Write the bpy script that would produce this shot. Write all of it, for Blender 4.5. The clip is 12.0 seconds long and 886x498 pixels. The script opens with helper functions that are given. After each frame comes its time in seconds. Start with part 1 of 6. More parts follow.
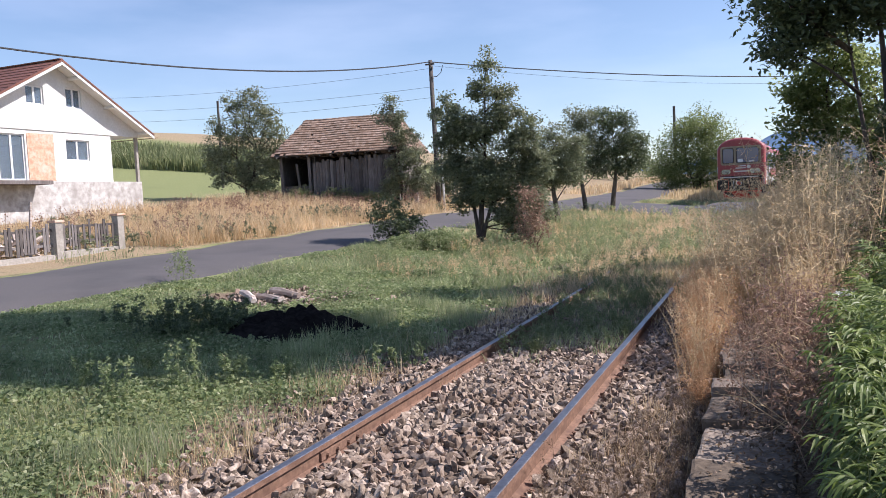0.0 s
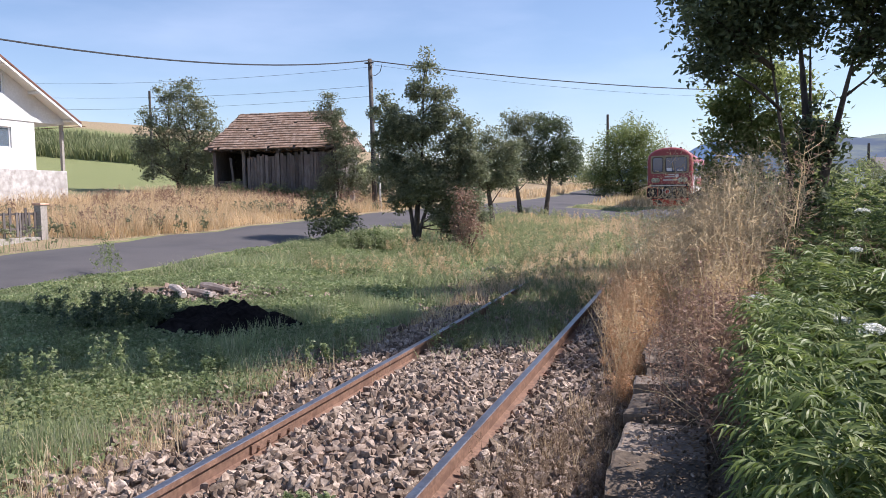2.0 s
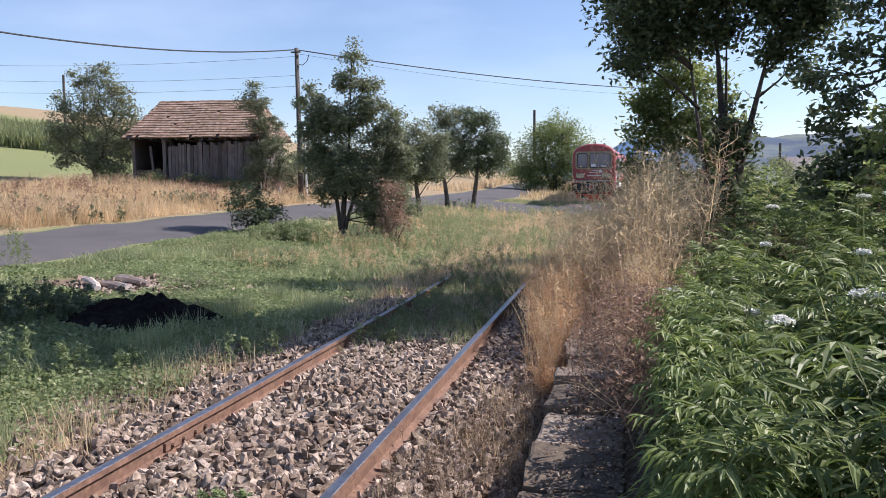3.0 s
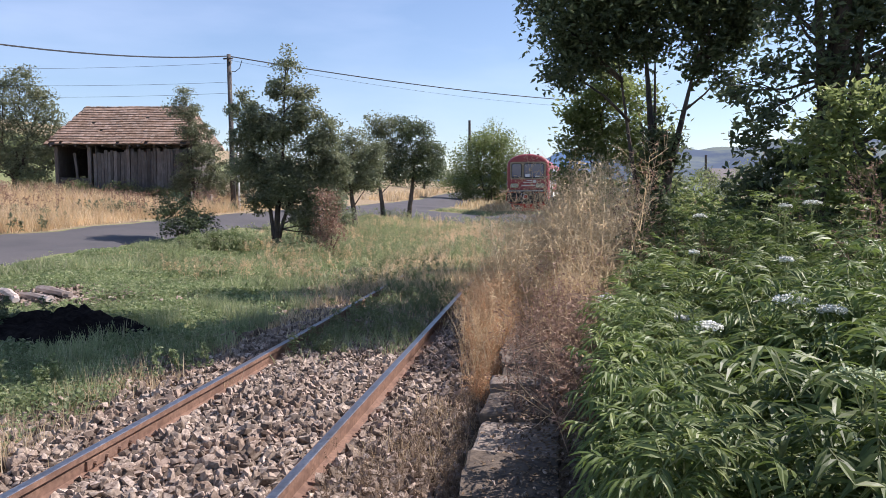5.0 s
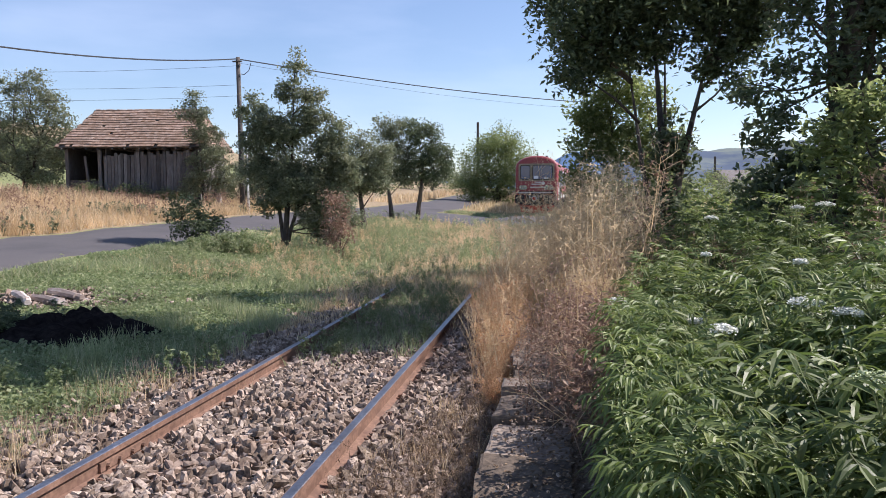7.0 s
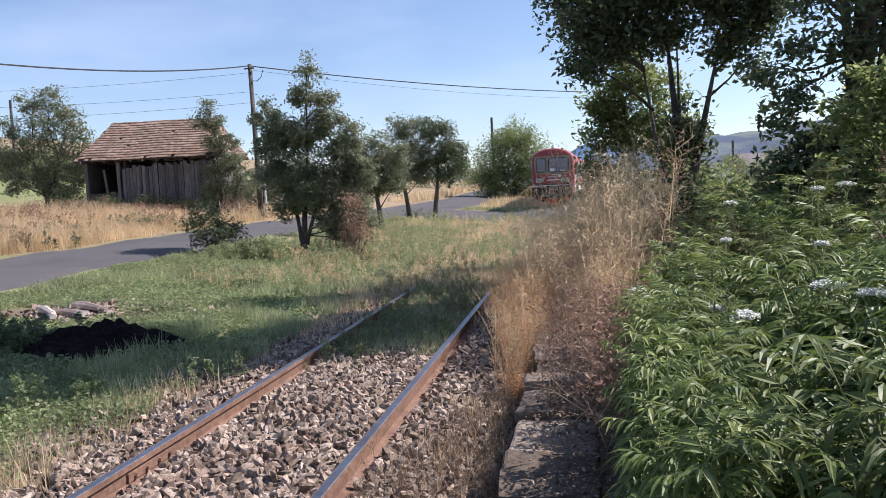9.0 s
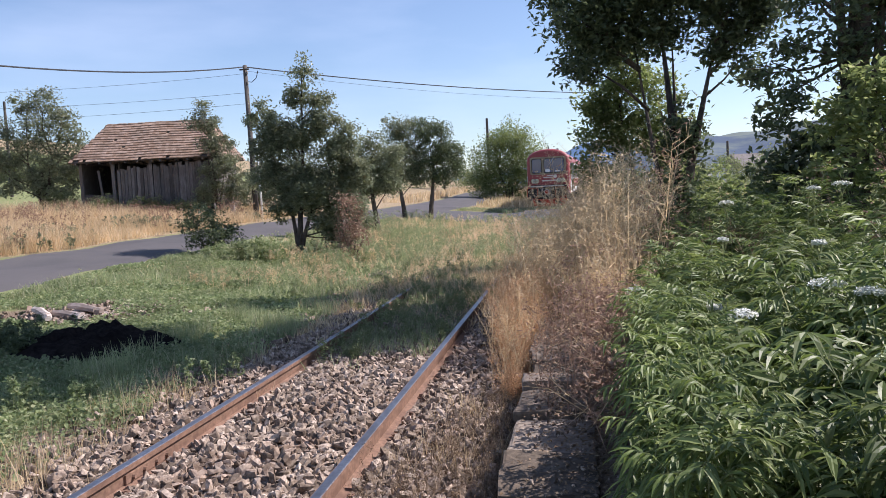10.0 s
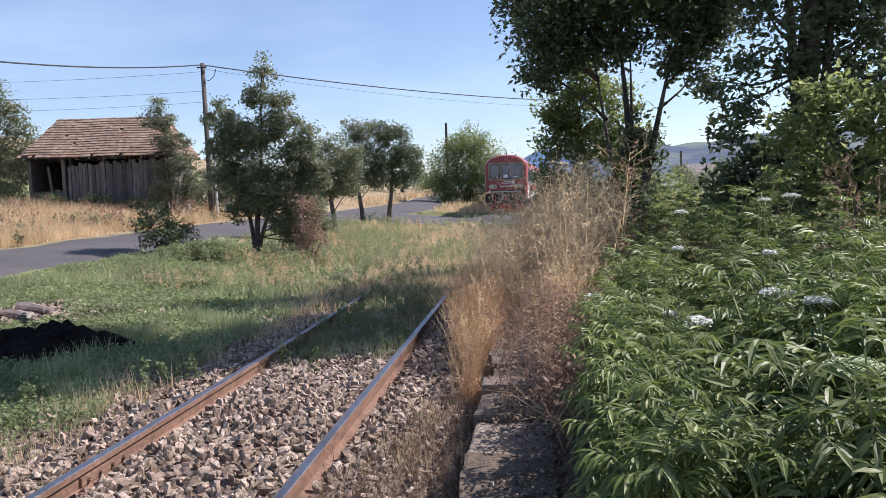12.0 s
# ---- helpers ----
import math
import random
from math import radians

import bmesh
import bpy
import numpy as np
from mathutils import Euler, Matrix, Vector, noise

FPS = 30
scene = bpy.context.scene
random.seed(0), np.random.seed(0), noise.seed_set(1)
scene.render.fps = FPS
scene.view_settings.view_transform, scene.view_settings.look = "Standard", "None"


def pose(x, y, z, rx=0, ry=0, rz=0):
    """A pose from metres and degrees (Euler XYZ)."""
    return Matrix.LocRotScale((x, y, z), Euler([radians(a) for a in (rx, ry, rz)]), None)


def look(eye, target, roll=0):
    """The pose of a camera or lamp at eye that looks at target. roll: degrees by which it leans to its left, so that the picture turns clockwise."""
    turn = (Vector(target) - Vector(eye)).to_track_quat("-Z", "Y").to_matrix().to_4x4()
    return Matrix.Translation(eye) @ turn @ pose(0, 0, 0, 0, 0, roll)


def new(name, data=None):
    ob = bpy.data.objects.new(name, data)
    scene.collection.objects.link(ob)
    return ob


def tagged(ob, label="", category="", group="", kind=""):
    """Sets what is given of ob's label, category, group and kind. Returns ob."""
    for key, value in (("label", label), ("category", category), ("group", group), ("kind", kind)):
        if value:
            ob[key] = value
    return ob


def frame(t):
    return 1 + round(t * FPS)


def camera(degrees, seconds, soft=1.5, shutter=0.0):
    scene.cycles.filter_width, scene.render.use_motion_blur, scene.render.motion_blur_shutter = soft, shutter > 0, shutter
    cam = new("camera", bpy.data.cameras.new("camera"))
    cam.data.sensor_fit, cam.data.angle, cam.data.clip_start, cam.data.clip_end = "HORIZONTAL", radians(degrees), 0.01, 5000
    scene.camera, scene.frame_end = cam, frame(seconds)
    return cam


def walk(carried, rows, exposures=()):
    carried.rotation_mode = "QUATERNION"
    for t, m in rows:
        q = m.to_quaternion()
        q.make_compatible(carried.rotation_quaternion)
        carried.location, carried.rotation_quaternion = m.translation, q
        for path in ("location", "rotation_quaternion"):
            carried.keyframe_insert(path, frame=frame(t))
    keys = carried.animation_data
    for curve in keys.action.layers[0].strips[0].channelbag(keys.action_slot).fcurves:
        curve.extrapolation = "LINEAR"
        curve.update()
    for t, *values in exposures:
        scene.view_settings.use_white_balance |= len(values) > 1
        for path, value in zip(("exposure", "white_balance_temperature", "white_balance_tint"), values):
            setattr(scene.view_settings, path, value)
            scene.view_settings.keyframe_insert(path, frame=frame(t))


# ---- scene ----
cam = camera(59.7, 12.0, soft=0.85)
PATH = [
    (0, (2.225, -0.473, 1.712), (1.456, 1.369, 1.584), -2.7),
    (0.5, (2.217, -0.511, 1.702), (1.527, 1.362, 1.574), -1.4),
    (1, (2.27, -0.577, 1.696), (1.623, 1.311, 1.576), -1.1),
    (1.5, (2.269, -0.575, 1.695), (1.655, 1.324, 1.572), -1.0),
    (2, (2.26, -0.573, 1.693), (1.649, 1.327, 1.561), -1.0),
    (2.5, (2.265, -0.538, 1.689), (1.673, 1.366, 1.537), -0.8),
    (3, (2.284, -0.523, 1.683), (1.853, 1.424, 1.531), -0.3),
    (5, (2.282, -0.484, 1.672), (2.014, 1.494, 1.544), -0.1),
    (5.5, (2.282, -0.478, 1.674), (2.027, 1.502, 1.55), -0.2),
    (6, (2.269, -0.488, 1.676), (2.013, 1.492, 1.554), -0.2),
    (6.5, (2.259, -0.486, 1.669), (1.994, 1.493, 1.546), -0.1),
    (7, (2.256, -0.481, 1.676), (1.967, 1.494, 1.553), -0.2),
    (7.5, (2.259, -0.472, 1.672), (1.941, 1.499, 1.543), -0.6),
    (9.5, (2.279, -0.459, 1.679), (1.943, 1.508, 1.551), -3.1),
    (10, (2.26, -0.459, 1.672), (1.933, 1.51, 1.545), -2.9),
    (10.5, (2.244, -0.478, 1.681), (1.962, 1.498, 1.561), -2.7),
    (11, (2.23, -0.481, 1.681), (1.982, 1.5, 1.561), -2.4),
    (11.5, (2.236, -0.514, 1.687), (2.013, 1.469, 1.566), -2.2),
    (12, (2.222, -0.524, 1.684), (2.006, 1.461, 1.562), -1.8),
]
walk(cam, [(t, look(eye, target, roll)) for t, eye, target, roll in PATH])

# ---- light ----
SUN = Vector((0.93, 0.36, 1.02)).normalized()
world = bpy.data.worlds.new("sky")
scene.world = world
world.use_nodes = True
wn, wl = world.node_tree.nodes, world.node_tree.links
sky = wn.new("ShaderNodeTexSky")
sky.sky_type, sky.sun_disc = "NISHITA", False
sky.sun_elevation = math.asin(SUN.z)
sky.sun_rotation = math.atan2(SUN.x, SUN.y)
sky.air_density, sky.dust_density, sky.ozone_density = 1.0, 0.4, 3.0
# thin high cloud
wco = wn.new("ShaderNodeTexCoord")
wmap = wn.new("ShaderNodeMapping")
wmap.inputs["Scale"].default_value = (1.2, 1.2, 5.0)
wnoise = wn.new("ShaderNodeTexNoise")
wnoise.inputs["Scale"].default_value, wnoise.inputs["Detail"].default_value = 2.2, 6
wramp = wn.new("ShaderNodeMapRange")
for key, v in (("From Min", 0.47), ("From Max", 0.8), ("To Min", 0.0), ("To Max", 0.22)):
    wramp.inputs[key].default_value = v
wmix = wn.new("ShaderNodeMix")
wmix.data_type = "RGBA"
wmix.inputs["B"].default_value = (6.9, 7.9, 9.8, 1)
wl.new(wco.outputs["Generated"], wmap.inputs["Vector"])
wl.new(wmap.outputs["Vector"], wnoise.inputs["Vector"])
wl.new(wnoise.outputs["Fac"], wramp.inputs["Value"])
wl.new(wramp.outputs["Result"], wmix.inputs["Factor"])
wl.new(sky.outputs["Color"], wmix.inputs["A"])
bg = wn["Background"]
bg.inputs["Strength"].default_value = 0.11
wl.new(wmix.outputs["Result"], bg.inputs["Color"])
sun_data = bpy.data.lights.new("sun", "SUN")
sun_data.energy, sun_data.angle, sun_data.color = 5.0, radians(0.53), (1.0, 0.955, 0.89)
sun = new("sun", sun_data)
sun.matrix_world = look(SUN * 50, (0, 0, 0))
scene.view_settings.exposure = 0.58
scene.view_settings.use_white_balance = True
scene.view_settings.white_balance_temperature, scene.view_settings.white_balance_tint = 6400, 20

rng = np.random.default_rng(7)


# ---- materials ----
def nodes_of(name):
    m = bpy.data.materials.new(name)
    m.use_nodes = True
    return m, m.node_tree.nodes, m.node_tree.links, m.node_tree.nodes["Principled BSDF"]


def mixcol(n, l, fac, a, b):
    x = n.new("ShaderNodeMix")
    x.data_type = "RGBA"
    l.new(fac, x.inputs["Factor"])
    for key, v in (("A", a), ("B", b)):
        if isinstance(v, tuple):
            x.inputs[key].default_value = (*v, 1)
        else:
            l.new(v, x.inputs[key])
    return x.outputs["Result"]


def spread(n, l, value, lo, hi, to0=0.0, to1=1.0):
    r = n.new("ShaderNodeMapRange")
    for key, v in (("From Min", lo), ("From Max", hi), ("To Min", to0), ("To Max", to1)):
        r.inputs[key].default_value = v
    l.new(value, r.inputs["Value"])
    return r.outputs["Result"]


def noise_of(n, l, scale, detail=5, stretch=(1, 1, 1), rough=0.6):
    g = n.new("ShaderNodeNewGeometry")
    mp = n.new("ShaderNodeMapping")
    mp.inputs["Scale"].default_value = stretch
    t = n.new("ShaderNodeTexNoise")
    t.inputs["Scale"].default_value, t.inputs["Detail"].default_value, t.inputs["Roughness"].default_value = scale, detail, rough
    l.new(g.outputs["Position"], mp.inputs["Vector"])
    l.new(mp.outputs["Vector"], t.inputs["Vector"])
    return t.outputs["Fac"]


def surface(name, c1, c2, scale=8.0, rough=0.8, bump=0.3, depth=0.01, stain=None, stain_scale=0.7, rand="", metal=0.0, stretch=(1, 1, 1), spec=0.4, vary=(0.55, 1.4)):
    """Two-scale surface: grain c1-c2, broad stains, brightness varied from piece to piece."""
    m, n, l, p = nodes_of(name)
    fine = noise_of(n, l, scale, 6, stretch)
    col = mixcol(n, l, spread(n, l, fine, 0.35, 0.65), c1, c2)
    broad = noise_of(n, l, stain_scale, 4)
    col = mixcol(n, l, spread(n, l, broad, 0.45, 0.7, 0, 0.75), col, stain or tuple(0.72 * v for v in c1))
    if rand:
        src = n.new("ShaderNodeObjectInfo").outputs["Random"] if rand == "object" else n.new("ShaderNodeNewGeometry").outputs["Random Per Island"]
        h = n.new("ShaderNodeHueSaturation")
        l.new(spread(n, l, src, 0, 1, *vary), h.inputs["Value"])
        l.new(spread(n, l, src, 0, 1, 1.1, 0.85), h.inputs["Saturation"])
        l.new(col, h.inputs["Color"])
        col = h.outputs["Color"]
    l.new(col, p.inputs["Base Color"])
    l.new(spread(n, l, fine, 0.3, 0.7, rough - 0.08, min(1, rough + 0.08)), p.inputs["Roughness"])
    p.inputs["Metallic"].default_value = metal
    p.inputs["Specular IOR Level"].default_value = spec
    if bump:
        b = n.new("ShaderNodeBump")
        b.inputs["Strength"].default_value, b.inputs["Distance"].default_value = bump, depth
        l.new(fine, b.inputs["Height"])
        l.new(b.outputs["Normal"], p.inputs["Normal"])
    return m


def foliage(name, c1, c2, c3, rough=0.5, through_light=0.42, spec=0.35):
    """Leaf or blade: three tones picked leaf by leaf, some light passing through."""
    m, n, l, p = nodes_of(name)
    isl = n.new("ShaderNodeNewGeometry").outputs["Random Per Island"]
    col = mixcol(n, l, spread(n, l, isl, 0.0, 0.6), c1, c2)
    col = mixcol(n, l, spread(n, l, isl, 0.75, 1.0), col, c3)
    patch = noise_of(n, l, 0.9, 3)
    h = n.new("ShaderNodeHueSaturation")
    l.new(spread(n, l, patch, 0.3, 0.7, 0.75, 1.25), h.inputs["Value"])
    l.new(col, h.inputs["Color"])
    col = h.outputs["Color"]
    l.new(col, p.inputs["Base Color"])
    p.inputs["Roughness"].default_value = rough
    p.inputs["Specular IOR Level"].default_value = spec
    tr = n.new("ShaderNodeBsdfTranslucent")
    l.new(col, tr.inputs["Color"])
    mx = n.new("ShaderNodeMixShader")
    mx.inputs["Fac"].default_value = through_light
    l.new(p.outputs["BSDF"], mx.inputs[1])
    l.new(tr.outputs["BSDF"], mx.inputs[2])
    l.new(mx.outputs["Shader"], n["Material Output"].inputs["Surface"])
    return m


def plain(name, c, rough=0.5, metal=0.0, spec=0.5):
    m, n, l, p = nodes_of(name)
    fine = noise_of(n, l, 14, 4)
    l.new(mixcol(n, l, spread(n, l, fine, 0.3, 0.7), tuple(0.88 * v for v in c), c), p.inputs["Base Color"])
    p.inputs["Roughness"].default_value, p.inputs["Metallic"].default_value = rough, metal
    p.inputs["Specular IOR Level"].default_value = spec
    return m


def ground_material():
    m, n, l, p = nodes_of("ground")
    fine = noise_of(n, l, 22, 8, rough=0.7)
    mid = noise_of(n, l, 2.3, 5)
    soil = mixcol(n, l, spread(n, l, fine, 0.35, 0.68), (0.1, 0.07, 0.05), (0.3, 0.23, 0.165))
    green = mixcol(n, l, spread(n, l, fine, 0.3, 0.7), (0.11, 0.135, 0.05), (0.29, 0.31, 0.145))
    dry = mixcol(n, l, spread(n, l, fine, 0.3, 0.7), (0.19, 0.14, 0.085), (0.42, 0.33, 0.21))
    ag, ad = n.new("ShaderNodeAttribute"), n.new("ShaderNodeAttribute")
    ag.attribute_name, ad.attribute_name = "green", "dry"
    def masked(a):
        add = n.new("ShaderNodeMath")
        add.operation = "ADD"
        l.new(a.outputs["Fac"], add.inputs[0])
        l.new(spread(n, l, mid, 0.3, 0.7, -0.35, 0.35), add.inputs[1])
        return spread(n, l, add.outputs[0], 0.35, 0.65)
    col = mixcol(n, l, masked(ag), soil, green)
    col = mixcol(n, l, masked(ad), col, dry)
    l.new(col, p.inputs["Base Color"])
    p.inputs["Roughness"].default_value, p.inputs["Specular IOR Level"].default_value = 0.95, 0.15
    b = n.new("ShaderNodeBump")
    b.inputs["Strength"].default_value, b.inputs["Distance"].default_value = 0.7, 0.04
    l.new(fine, b.inputs["Height"])
    l.new(b.outputs["Normal"], p.inputs["Normal"])
    return m


def glass_material(name, tint, rough=0.03):
    m, n, l, p = nodes_of(name)
    p.inputs["Base Color"].default_value = (*tint, 1)
    p.inputs["Roughness"].default_value, p.inputs["Transmission Weight"].default_value = rough, 0.85
    p.inputs["IOR"].default_value = 1.45
    return m


# Air haze is painted in: bluish hill colours plus a faint glow.
def haze_material(name, c1, c2, glow):
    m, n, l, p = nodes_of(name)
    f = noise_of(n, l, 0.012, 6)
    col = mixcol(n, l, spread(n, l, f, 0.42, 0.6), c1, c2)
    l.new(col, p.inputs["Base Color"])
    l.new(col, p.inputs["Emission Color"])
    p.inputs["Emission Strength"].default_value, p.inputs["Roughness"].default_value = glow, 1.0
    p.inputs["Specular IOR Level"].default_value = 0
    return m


M_GROUND = ground_material()
M_ASPHALT = surface("asphalt", (0.072, 0.067, 0.067), (0.11, 0.102, 0.101), 60, 0.85, 0.25, 0.004, stain=(0.06, 0.058, 0.06), stain_scale=0.5)
M_STONE = surface("ballast_stone", (0.125, 0.088, 0.066), (0.435, 0.345, 0.265), 30, 0.9, 0.4, 0.004, stain=(0.18, 0.115, 0.08), stain_scale=1.6, rand="island", vary=(0.4, 1.5))
M_STONE_ONE = surface("ballast_stone_single", (0.125, 0.088, 0.066), (0.435, 0.345, 0.265), 30, 0.9, 0.4, 0.004, stain=(0.18, 0.115, 0.08), stain_scale=1.6, rand="object", vary=(0.4, 1.5))
M_BED = surface("ballast_bed", (0.06, 0.045, 0.036), (0.2, 0.155, 0.125), 34, 0.95, 1.0, 0.03, stain=(0.13, 0.075, 0.045), stain_scale=1.2)
M_RUST = surface("rusty_rail", (0.14, 0.08, 0.055), (0.26, 0.155, 0.107), 26, 0.8, 0.3, 0.002, stain=(0.1, 0.055, 0.04), stain_scale=2.5)
M_RAILTOP = surface("worn_rail_steel", (0.27, 0.26, 0.27), (0.42, 0.41, 0.42), 40, 0.42, 0.05, 0.001, stain=(0.24, 0.2, 0.18), stain_scale=3, metal=1.0)
M_CONCRETE = surface("old_concrete", (0.1, 0.077, 0.058), (0.24, 0.19, 0.145), 18, 0.92, 0.8, 0.014, stain=(0.1, 0.075, 0.055), stain_scale=2.6, rand="object")
M_CONC_POST = surface("grey_concrete", (0.27, 0.25, 0.22), (0.42, 0.39, 0.35), 14, 0.9, 0.3, 0.006)
M_RENDER_WALL = surface("white_render", (0.62, 0.62, 0.61), (0.72, 0.72, 0.71), 9, 0.9, 0.25, 0.006, stain=(0.54, 0.53, 0.5), stain_scale=0.6)
M_PLINTH = surface("bare_plinth", (0.32, 0.3, 0.28), (0.6, 0.59, 0.57), 3.2, 0.92, 0.5, 0.012, stain=(0.27, 0.25, 0.23), stain_scale=0.9)
M_BRICK = surface("bare_brick", (0.5, 0.27, 0.18), (0.66, 0.42, 0.3), 6, 0.9, 0.4, 0.01, stain=(0.62, 0.52, 0.44), stain_scale=1.5)
M_ROOF_SHEET = surface("brown_roof_sheet", (0.16, 0.065, 0.045), (0.22, 0.095, 0.065), 4, 0.55, 0.15, 0.01)
M_TILE = surface("old_clay_tile", (0.22, 0.145, 0.105), (0.36, 0.25, 0.185), 7, 0.9, 0.4, 0.01, stain=(0.17, 0.12, 0.085), stain_scale=0.9, rand="object", vary=(0.75, 1.2))
M_TILE_ALL = surface("old_clay_tile_rows", (0.22, 0.145, 0.105), (0.36, 0.25, 0.185), 7, 0.9, 0.4, 0.01, stain=(0.17, 0.12, 0.085), stain_scale=0.9, rand="island", vary=(0.75, 1.2))
M_OLDWOOD = surface("weathered_boards", (0.09, 0.08, 0.076), (0.19, 0.17, 0.162), 9, 0.9, 0.5, 0.008, stretch=(3, 3, 0.3), stain=(0.1, 0.08, 0.07), stain_scale=1.2, rand="object")
M_LOG = surface("cut_log", (0.36, 0.28, 0.235), (0.68, 0.59, 0.52), 8, 0.9, 0.5, 0.01, stretch=(1, 1, 4), rand="object")
M_BARK = surface("bark", (0.055, 0.042, 0.033), (0.16, 0.125, 0.1), 14, 0.95, 0.8, 0.02, stretch=(1, 1, 0.3))
M_POLE = surface("pole_wood", (0.06, 0.052, 0.048), (0.13, 0.115, 0.105), 10, 0.9, 0.4, 0.006, stretch=(2, 2, 0.2))
M_WHITE = plain("white_paint", (0.78, 0.78, 0.76), 0.6)
M_WIRE = plain("cable", (0.025, 0.025, 0.028), 0.6)
M_PVC = plain("white_window_plastic", (0.8, 0.8, 0.8), 0.35)
M_PANE = glass_material("window_glass", (0.5, 0.62, 0.75))
# Near-black colour put in for the shade inside train and house.
M_DARK = plain("interior_shade", (0.03, 0.03, 0.032), 0.8)
# Dark earth, with the tree shade over the mound put into near-black colour.
M_HEAP = surface("dark_earth_with_shade", (0.008, 0.007, 0.007), (0.03, 0.025, 0.023), 12, 1.0, 0.9, 0.05, spec=0.02)
M_LEAF_DARK = foliage("tree_leaf", (0.08, 0.108, 0.058), (0.13, 0.165, 0.085), (0.22, 0.255, 0.13), 0.46, 0.5, 0.5)
M_LEAF_GREY = foliage("plum_leaf", (0.14, 0.162, 0.095), (0.22, 0.245, 0.14), (0.34, 0.35, 0.22), 0.42, 0.48, 0.65)
M_LEAF_LIGHT = foliage("light_leaf", (0.15, 0.185, 0.08), (0.225, 0.26, 0.12), (0.34, 0.355, 0.2), 0.5, 0.48)
M_ELDER = foliage("elder_leaf", (0.085, 0.13, 0.032), (0.15, 0.205, 0.052), (0.3, 0.35, 0.125), 0.5, 0.4, 0.5)
M_GRASS = foliage("grass_blade", (0.215, 0.265, 0.125), (0.35, 0.39, 0.205), (0.53, 0.495, 0.33), 0.5, 0.6)
M_DRY = foliage("dry_stalk", (0.52, 0.38, 0.215), (0.7, 0.545, 0.345), (0.8, 0.68, 0.48), 0.7, 0.58, 0.2)
M_DRYRED = foliage("brown_dead_leaf", (0.2, 0.125, 0.09), (0.34, 0.225, 0.165), (0.46, 0.34, 0.25), 0.8, 0.3, 0.2)
M_STRAW = foliage("orange_straw", (0.46, 0.26, 0.135), (0.64, 0.41, 0.235), (0.76, 0.56, 0.37), 0.7, 0.55, 0.2)
# Brighter, more translucent leaf: sunlight on the crowns is put into the colour.
M_LEAF_SUN = foliage("leaf_painted_sun", (0.16, 0.205, 0.075), (0.25, 0.3, 0.115), (0.38, 0.41, 0.19), 0.45, 0.62)
M_RUSTWEED = foliage("rusty_weed", (0.12, 0.08, 0.05), (0.22, 0.155, 0.1), (0.36, 0.27, 0.18), 0.85, 0.25, 0.2)
M_HERB = foliage("herb_leaf", (0.155, 0.21, 0.09), (0.285, 0.34, 0.165), (0.47, 0.485, 0.285), 0.5, 0.56)
M_CORN = foliage("maize_leaf", (0.15, 0.185, 0.08), (0.23, 0.26, 0.12), (0.38, 0.37, 0.2), 0.6, 0.45)
M_UNRIPE = plain("unripe_florets", (0.46, 0.52, 0.3), 0.8)
M_PETAL = plain("white_florets", (0.82, 0.82, 0.74), 0.8)
M_RED = surface("red_train_paint", (0.27, 0.04, 0.045), (0.34, 0.06, 0.06), 5, 0.42, 0.05, 0.002, stain=(0.29, 0.07, 0.065), stain_scale=0.8, spec=0.5)
M_TRAINWHITE = surface("white_train_paint", (0.62, 0.61, 0.57), (0.74, 0.73, 0.69), 5, 0.45, 0.05, 0.002, stain=(0.5, 0.46, 0.4), stain_scale=1.2)
M_TRAINGREY = surface("grey_train_paint", (0.3, 0.31, 0.32), (0.42, 0.43, 0.44), 5, 0.45, 0.05, 0.002)
M_BEIGE = surface("beige_train_paint", (0.28, 0.23, 0.15), (0.36, 0.3, 0.2), 6, 0.5, 0.05, 0.002)
M_BLACK = surface("sooty_black", (0.012, 0.012, 0.013), (0.04, 0.037, 0.035), 9, 0.7, 0.2, 0.004)
M_ORANGE = plain("orange_paint", (0.75, 0.12, 0.04), 0.5)
M_PLOUGH = plain("red_plough_paint", (0.6, 0.07, 0.04), 0.5)
M_LENS = plain("lamp_glass", (0.75, 0.75, 0.72), 0.15)
M_REDLENS = plain("red_lamp_glass", (0.45, 0.04, 0.03), 0.2)
M_CHROME = plain("worn_chrome", (0.6, 0.6, 0.6), 0.25, 1.0)
# Blue base colour paints in the sky mirrored by the panes.
M_CABGLASS = plain("glass_painted_sky", (0.045, 0.08, 0.17), 0.05, 0.0, 1.0)
M_PAPER = plain("paper", (0.75, 0.78, 0.8), 0.8)


# ---- builders ----
def finish(name, me, material, parent=None, label=""):
    me.materials.append(material)
    ob = new(name, me)
    if parent:
        ob.parent = parent
    if label:
        ob["label"] = label
    return ob


def part(name, bm, material, parent=None, label="", smooth=False):
    me = bpy.data.meshes.new(name)
    bm.normal_update()
    bm.to_mesh(me)
    bm.free()
    if smooth:
        me.shade_smooth()
    return finish(name, me, material, parent, label)


